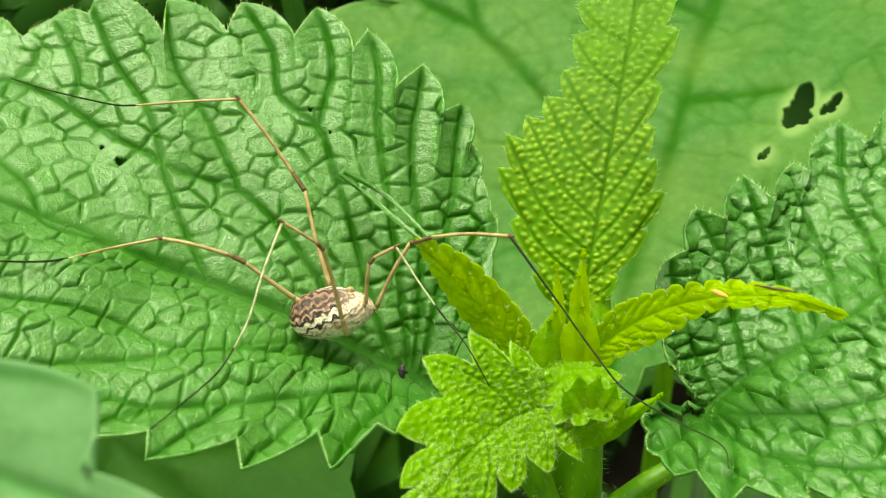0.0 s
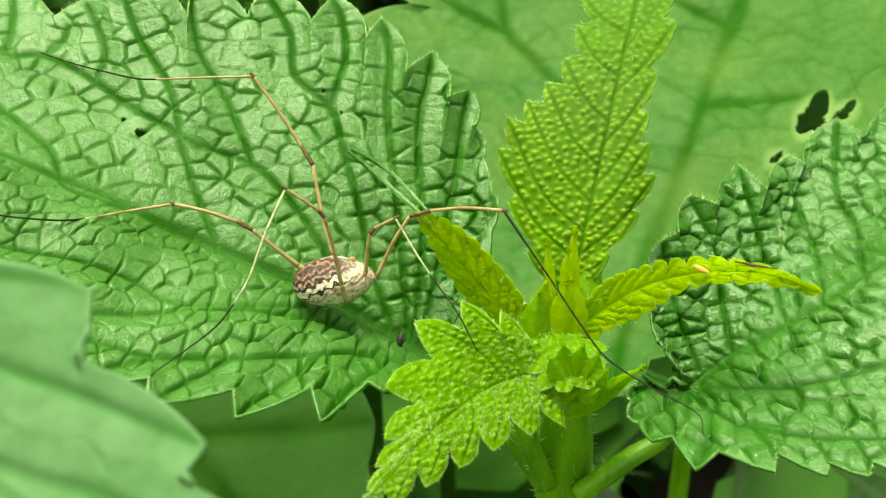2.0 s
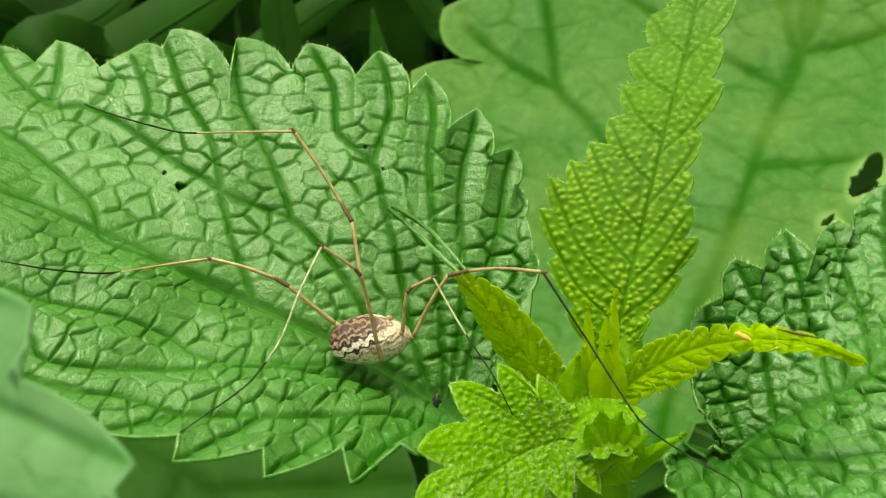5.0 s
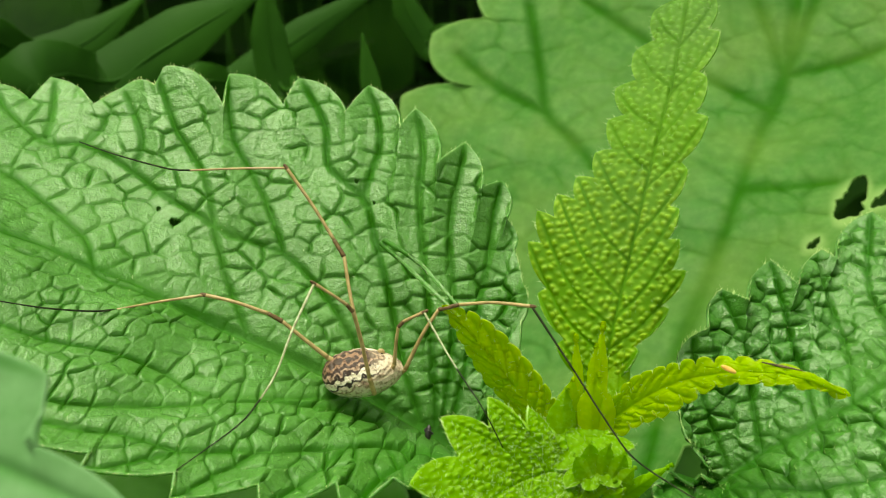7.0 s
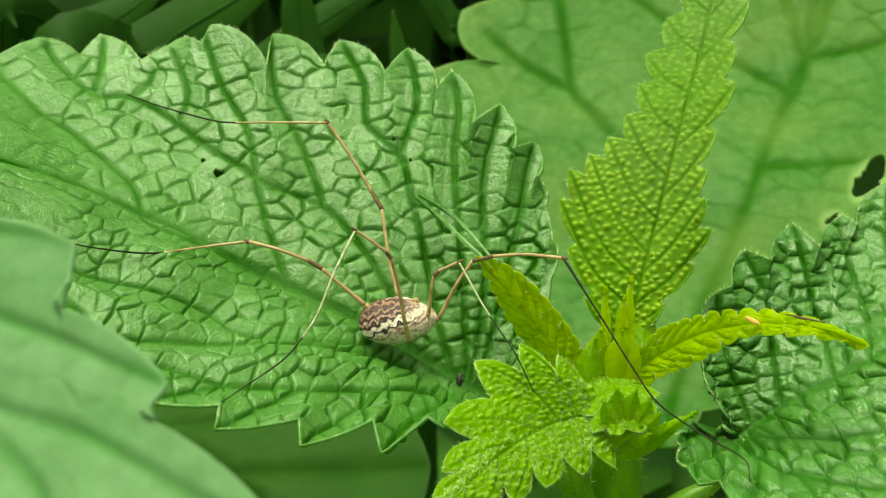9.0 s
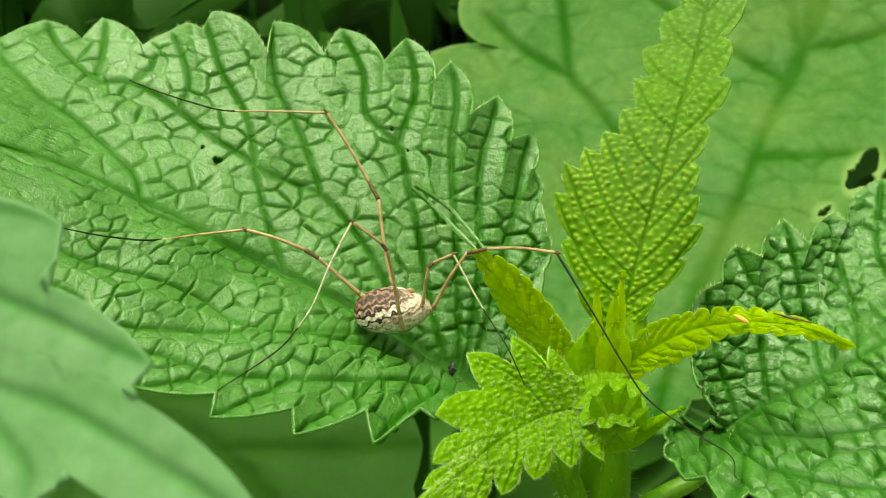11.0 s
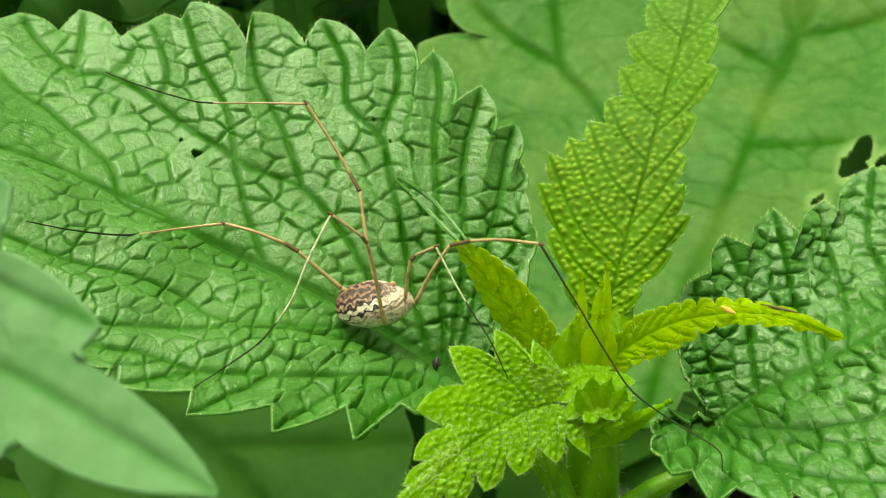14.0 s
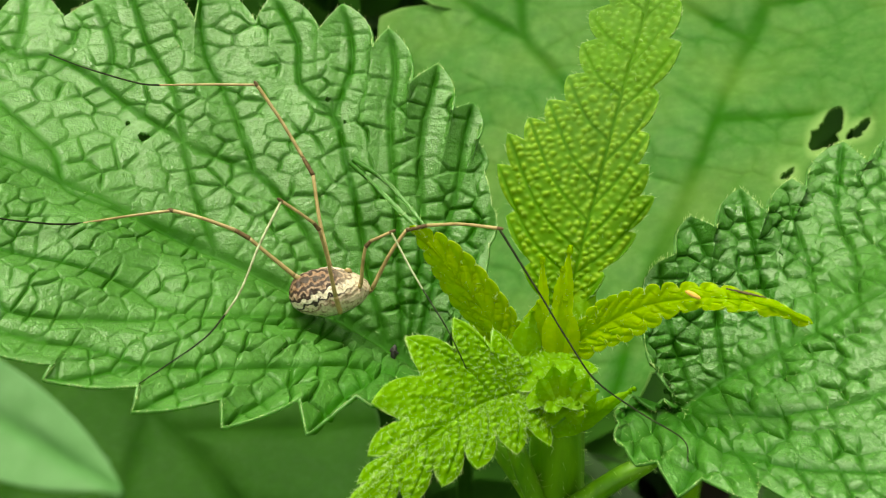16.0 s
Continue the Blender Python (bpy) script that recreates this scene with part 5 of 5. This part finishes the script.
# ---- the harvestman ----
def shell_material():
    """Mottled back: brown saddle, cream serrated band, dark line, freckled flank, pale belly."""
    m, n, link, skin = node_material("harvestman_shell")
    co, split = n.new("ShaderNodeTexCoord"), n.new("ShaderNodeSeparateXYZ")
    link.new(co.outputs["Object"], split.inputs[0])

    def calc(kind, a, b=None):
        x = n.new("ShaderNodeMath")
        x.operation = kind
        for slot, value in enumerate((a, b)):
            if value is None:
                continue
            if isinstance(value, (int, float)):
                x.inputs[slot].default_value = value
            else:
                link.new(value, x.inputs[slot])
        return x.outputs[0]

    fine = n.new("ShaderNodeTexNoise")
    fine.inputs["Scale"].default_value, fine.inputs["Detail"].default_value = 3200.0, 4.0
    blot = n.new("ShaderNodeTexNoise")
    blot.inputs["Scale"].default_value, blot.inputs["Detail"].default_value = 1700.0, 3.0
    pits = n.new("ShaderNodeTexVoronoi")
    pits.inputs["Scale"].default_value = 3200.0
    for x in (fine, blot, pits):
        link.new(co.outputs["Object"], x.inputs["Vector"])
    ring = calc("SINE", calc("MULTIPLY", split.outputs["X"], 9200.0))
    level = calc("SUBTRACT", calc("MULTIPLY", split.outputs["Z"], 725.0), calc("MULTIPLY", calc("ABSOLUTE", split.outputs["Y"]), 688.0))
    level = calc("ADD", level, calc("MULTIPLY", calc("SUBTRACT", blot.outputs["Fac"], 0.5), 1.35))
    level = calc("ADD", level, calc("MULTIPLY", ring, 0.055))
    level = calc("ADD", level, calc("MULTIPLY", split.outputs["X"], -300.0))
    level = calc("MULTIPLY", calc("ADD", level, 2.0), 0.25)
    bands = ramp(n, [(0.10, (0.55, 0.55, 0.38)), (0.24, (0.60, 0.52, 0.40)), (0.30, (0.22, 0.13, 0.085)), (0.33, (0.62, 0.52, 0.41)), (0.385, (0.60, 0.50, 0.40)), (0.40, (0.02, 0.01, 0.008)),
                     (0.435, (0.02, 0.01, 0.008)), (0.45, (0.84, 0.76, 0.64)), (0.56, (0.80, 0.69, 0.57)), (0.58, (0.03, 0.013, 0.010)), (0.64, (0.04, 0.017, 0.012)),
                     (0.66, (0.42, 0.29, 0.22)), (0.70, (0.30, 0.18, 0.13)), (0.72, (0.03, 0.013, 0.010)), (0.79, (0.05, 0.02, 0.014)), (0.81, (0.28, 0.16, 0.10)), (0.86, (0.24, 0.13, 0.085)), (0.88, (0.04, 0.018, 0.012))])
    link.new(level, bands.inputs["Fac"])
    front = n.new("ShaderNodeMapRange")
    front.inputs[1].default_value, front.inputs[2].default_value = 0.0002, 0.0020
    link.new(split.outputs["X"], front.inputs[0])
    pale = n.new("ShaderNodeMix")
    pale.data_type = "RGBA"
    link.new(calc("MULTIPLY", front.outputs[0], 0.72), pale.inputs[0])
    link.new(bands.outputs["Color"], pale.inputs[6])
    pale.inputs[7].default_value = (0.56, 0.44, 0.33, 1)
    freckle = ramp(n, [(0.34, (0.30, 0.20, 0.15)), (0.50, (1.0, 1.0, 1.0))])
    link.new(fine.outputs["Fac"], freckle.inputs["Fac"])
    done = n.new("ShaderNodeMix")
    done.data_type, done.blend_type = "RGBA", "MULTIPLY"
    done.inputs[0].default_value = 0.75
    link.new(pale.outputs[2], done.inputs[6])
    link.new(freckle.outputs["Color"], done.inputs[7])
    link.new(done.outputs[2], skin.inputs["Base Color"])
    skin.inputs["Roughness"].default_value = 0.62
    bump = n.new("ShaderNodeBump")
    bump.inputs["Strength"].default_value, bump.inputs["Distance"].default_value = 0.6, 0.00015
    link.new(pits.outputs["Distance"], bump.inputs["Height"])
    link.new(bump.outputs[0], skin.inputs["Normal"])
    return m


SHELL = shell_material()
LEG_TAN = plain_material("harvestman_leg_tan", (0.27, 0.185, 0.075), (0.42, 0.305, 0.14), 1400, 0.42, 0.1)
LEG_PALE = plain_material("harvestman_leg_pale", (0.20, 0.21, 0.10), (0.42, 0.44, 0.28), 2200, 0.45, 0.1)
LEG_JOINT = plain_material("harvestman_leg_joint", (0.07, 0.042, 0.02), (0.16, 0.10, 0.05), 1800, 0.42, 0.1)
LEG_DARK = plain_material("harvestman_leg_tip", (0.008, 0.013, 0.004), (0.026, 0.036, 0.012), 2000, 0.65, 0.1)
for skin in (LEG_DARK, LEG_JOINT):
    skin.node_tree.nodes["Principled BSDF"].inputs["Specular IOR Level"].default_value = 0.15
EYE_SKIN = plain_material("harvestman_eye", (0.01, 0.01, 0.01), (0.03, 0.02, 0.02), 2000, 0.15, 0.0)
SPECK_SKIN = plain_material("dark_husk", (0.008, 0.006, 0.008), (0.05, 0.04, 0.045), 2000, 0.4, 0.3)
ORANGE_SKIN = plain_material("orange_grub", (0.70, 0.36, 0.06), (0.85, 0.50, 0.14), 2500, 0.45, 0.2)


def blob(name, parent, centre, along, sizes, material, label="", rough=0.0, shape=None, detail=4):
    """A rounded body with its own long axis; sizes in millimetres."""
    bm = bmesh.new()
    bmesh.ops.create_icosphere(bm, subdivisions=detail, radius=1)
    for v in bm.verts:
        x, y, z = v.co
        if shape:
            x, y, z = shape(x, y, z)
        g = 1 + rough * noise.noise(Vector((x, y, z)) * 7)
        v.co = Vector((x * sizes[0], y * sizes[1], z * sizes[2])) * 0.001 * g
    ob = part(name, bm, material, parent, label)
    way = Vector(along).normalized()
    turn = way.to_track_quat("X", "Z").to_matrix().to_4x4()
    place = to_world(centre)
    ob.matrix_basis = Matrix.Translation(local([place], parent)[0]) @ turn
    return ob


def build_harvestman():
    bug = root("harvestman", to_world(BODY), "brown and cream harvestman with long thin legs standing on a leaf", "harvestman")
    along = arr(BODY_FRONT) - arr(BODY_REAR)

    def body_shape(x, y, z):
        # blunt, ringed rear; narrower flat front
        wide = 1 - 0.22 * max(0, x) ** 1.5 + 0.28 * max(0, -x) ** 3
        ringed = 1 + 0.012 * math.sin(x * 28) * (1 if x < 0.45 else 0)
        top = 1 - 0.30 * max(0, x - 0.1) if z > 0 else 1 - 0.12 * max(0, x)
        return x, y * wide * ringed, z * top * ringed * (1 + 0.22 * max(0, -x) ** 3)

    body = blob("body", bug, BODY, along, (3.2, 2.0, 1.85), SHELL, "mottled brown and cream body", 0.02, body_shape, 6)
    mound = blob("eye_mound", bug, EYES, along, (0.34, 0.30, 0.42), LEG_TAN, "small knob that carries the eyes", 0.1)
    for side in (-1, 1):
        blob("eye", bug, arr(EYES) + np.array([0.06, -0.18 * side, 0.14]), along, (0.13, 0.13, 0.13), EYE_SKIN, "black eye", 0, None, 3)
    plan = ((LEG_A, LEG_TAN, LEG_TAN, 0.95, 8), (LEG_B, LEG_TAN, LEG_TAN, 1.0, 8), (LEG_C, LEG_TAN, LEG_PALE, 0.85, 9),
            (LEG_D, LEG_TAN, LEG_PALE, 0.85, 8), (LEG_E, LEG_TAN, LEG_DARK, 0.9, 8))
    for line, thigh, shin, k, ankle in plan:
        leg = tube("leg", bug, line[:2], [0.25 * k, 0.21 * k], thigh, "long thin jointed leg", 10, 6)
        tube("femur", leg, line[1:4], [0.20 * k, 0.16 * k, 0.16 * k], thigh, "", 10, 8)
        tube("patella", leg, line[3:5], [0.20 * k, 0.17 * k], LEG_JOINT, "dark knee joint", 10, 6)
        tube("tibia", leg, line[4:7], [0.16 * k, 0.14 * k, 0.16 * k], LEG_TAN, "", 10, 8)
        blob("joint", leg, line[6], arr(line[6]) - arr(line[5]), (0.4, 0.165 * k, 0.165 * k), LEG_JOINT, "dark knee joint", 0, None, 3)
        tube("metatarsus", leg, line[6:ankle + 1], [0.12 * k, 0.10 * k, 0.085 * k], shin, "", 8, 8)
        tube("tarsus", leg, line[ankle:], [0.085 * k, 0.075 * k, 0.05 * k], LEG_DARK, "dark threadlike foot", 8, 8)


def build_specks():
    husk = root("insect_husk", to_world(SPECK), "tiny black dry insect husk lying on the leaf", "insect husk")
    blob("husk_body", husk, SPECK, (0.1, 0.68, 0.72), (0.62, 0.24, 0.24), SPECK_SKIN, "", 0.25)
    blob("husk_head", husk, arr(SPECK) + [-0.12, 0.5, -0.2], (0.3, -0.6, 0.5), (0.26, 0.22, 0.2), SPECK_SKIN, "", 0.2)
    blob("husk_wing", husk, arr(SPECK) + [0.2, -0.3, 0.4], (0.4, -0.6, 0.5), (0.45, 0.05, 0.16), SPECK_SKIN, "", 0.2)
    grub = root("orange_grub", to_world(ORANGE), "tiny orange grub resting on a leaflet", "grub")
    blob("grub_body", grub, ORANGE, (1.0, -0.35, -0.35), (0.62, 0.19, 0.19), ORANGE_SKIN, "", 0.12)


build_harvestman()
build_specks()


# ---- the near leaf sways a little in the air ----
SWAY = [
    (0, 4.78, -4.10, -4.54),
    (0.5, 3.16, -4.16, -4.61),
    (1, 3.74, -3.26, -3.61),
    (1.5, 6.61, -3.97, -4.40),
    (2, 5.65, -3.94, -4.37),
    (2.5, 4.43, -3.78, -4.19),
    (3, 4.20, -3.85, -4.27),
    (3.5, 3.16, -3.32, -3.67),
    (4, 2.12, -2.42, -2.68),
    (4.2, 2.12, -2.42, -2.68),
    (6.3, 2.69, -2.92, -3.23),
    (6.5, 2.69, -2.92, -3.23),
    (7, 2.94, -2.86, -3.17),
    (7.5, 0.43, -3.42, -3.79),
    (8, 1.66, -2.49, -2.76),
    (8.5, 1.05, -1.50, -1.66),
    (9, 0.57, -1.78, -1.97),
    (9.2, 0.57, -1.78, -1.97),
    (11.3, -0.19, -0.98, -1.08),
    (11.5, -0.19, -0.98, -1.08),
    (12, -0.09, -0.49, -0.54),
    (12.5, 0.00, 0.00, 0.00),
    (13, -0.23, -0.05, -0.05),
    (13.5, -0.46, -0.10, -0.11),
    (14, -0.54, 0.05, 0.05),
    (14.5, -0.61, 0.19, 0.21),
    (15, -0.45, -0.07, -0.07),
    (15.5, -0.59, 0.33, 0.36),
    (16, -1.27, 0.77, 0.85),
]


def motions():
    rest = NEAR_PLANT.location.copy()
    walk(NEAR_PLANT, [(t, pose(rest.x + 0.001 * x, rest.y + 0.001 * y, rest.z + 0.001 * z)) for t, x, y, z in SWAY])


motions()
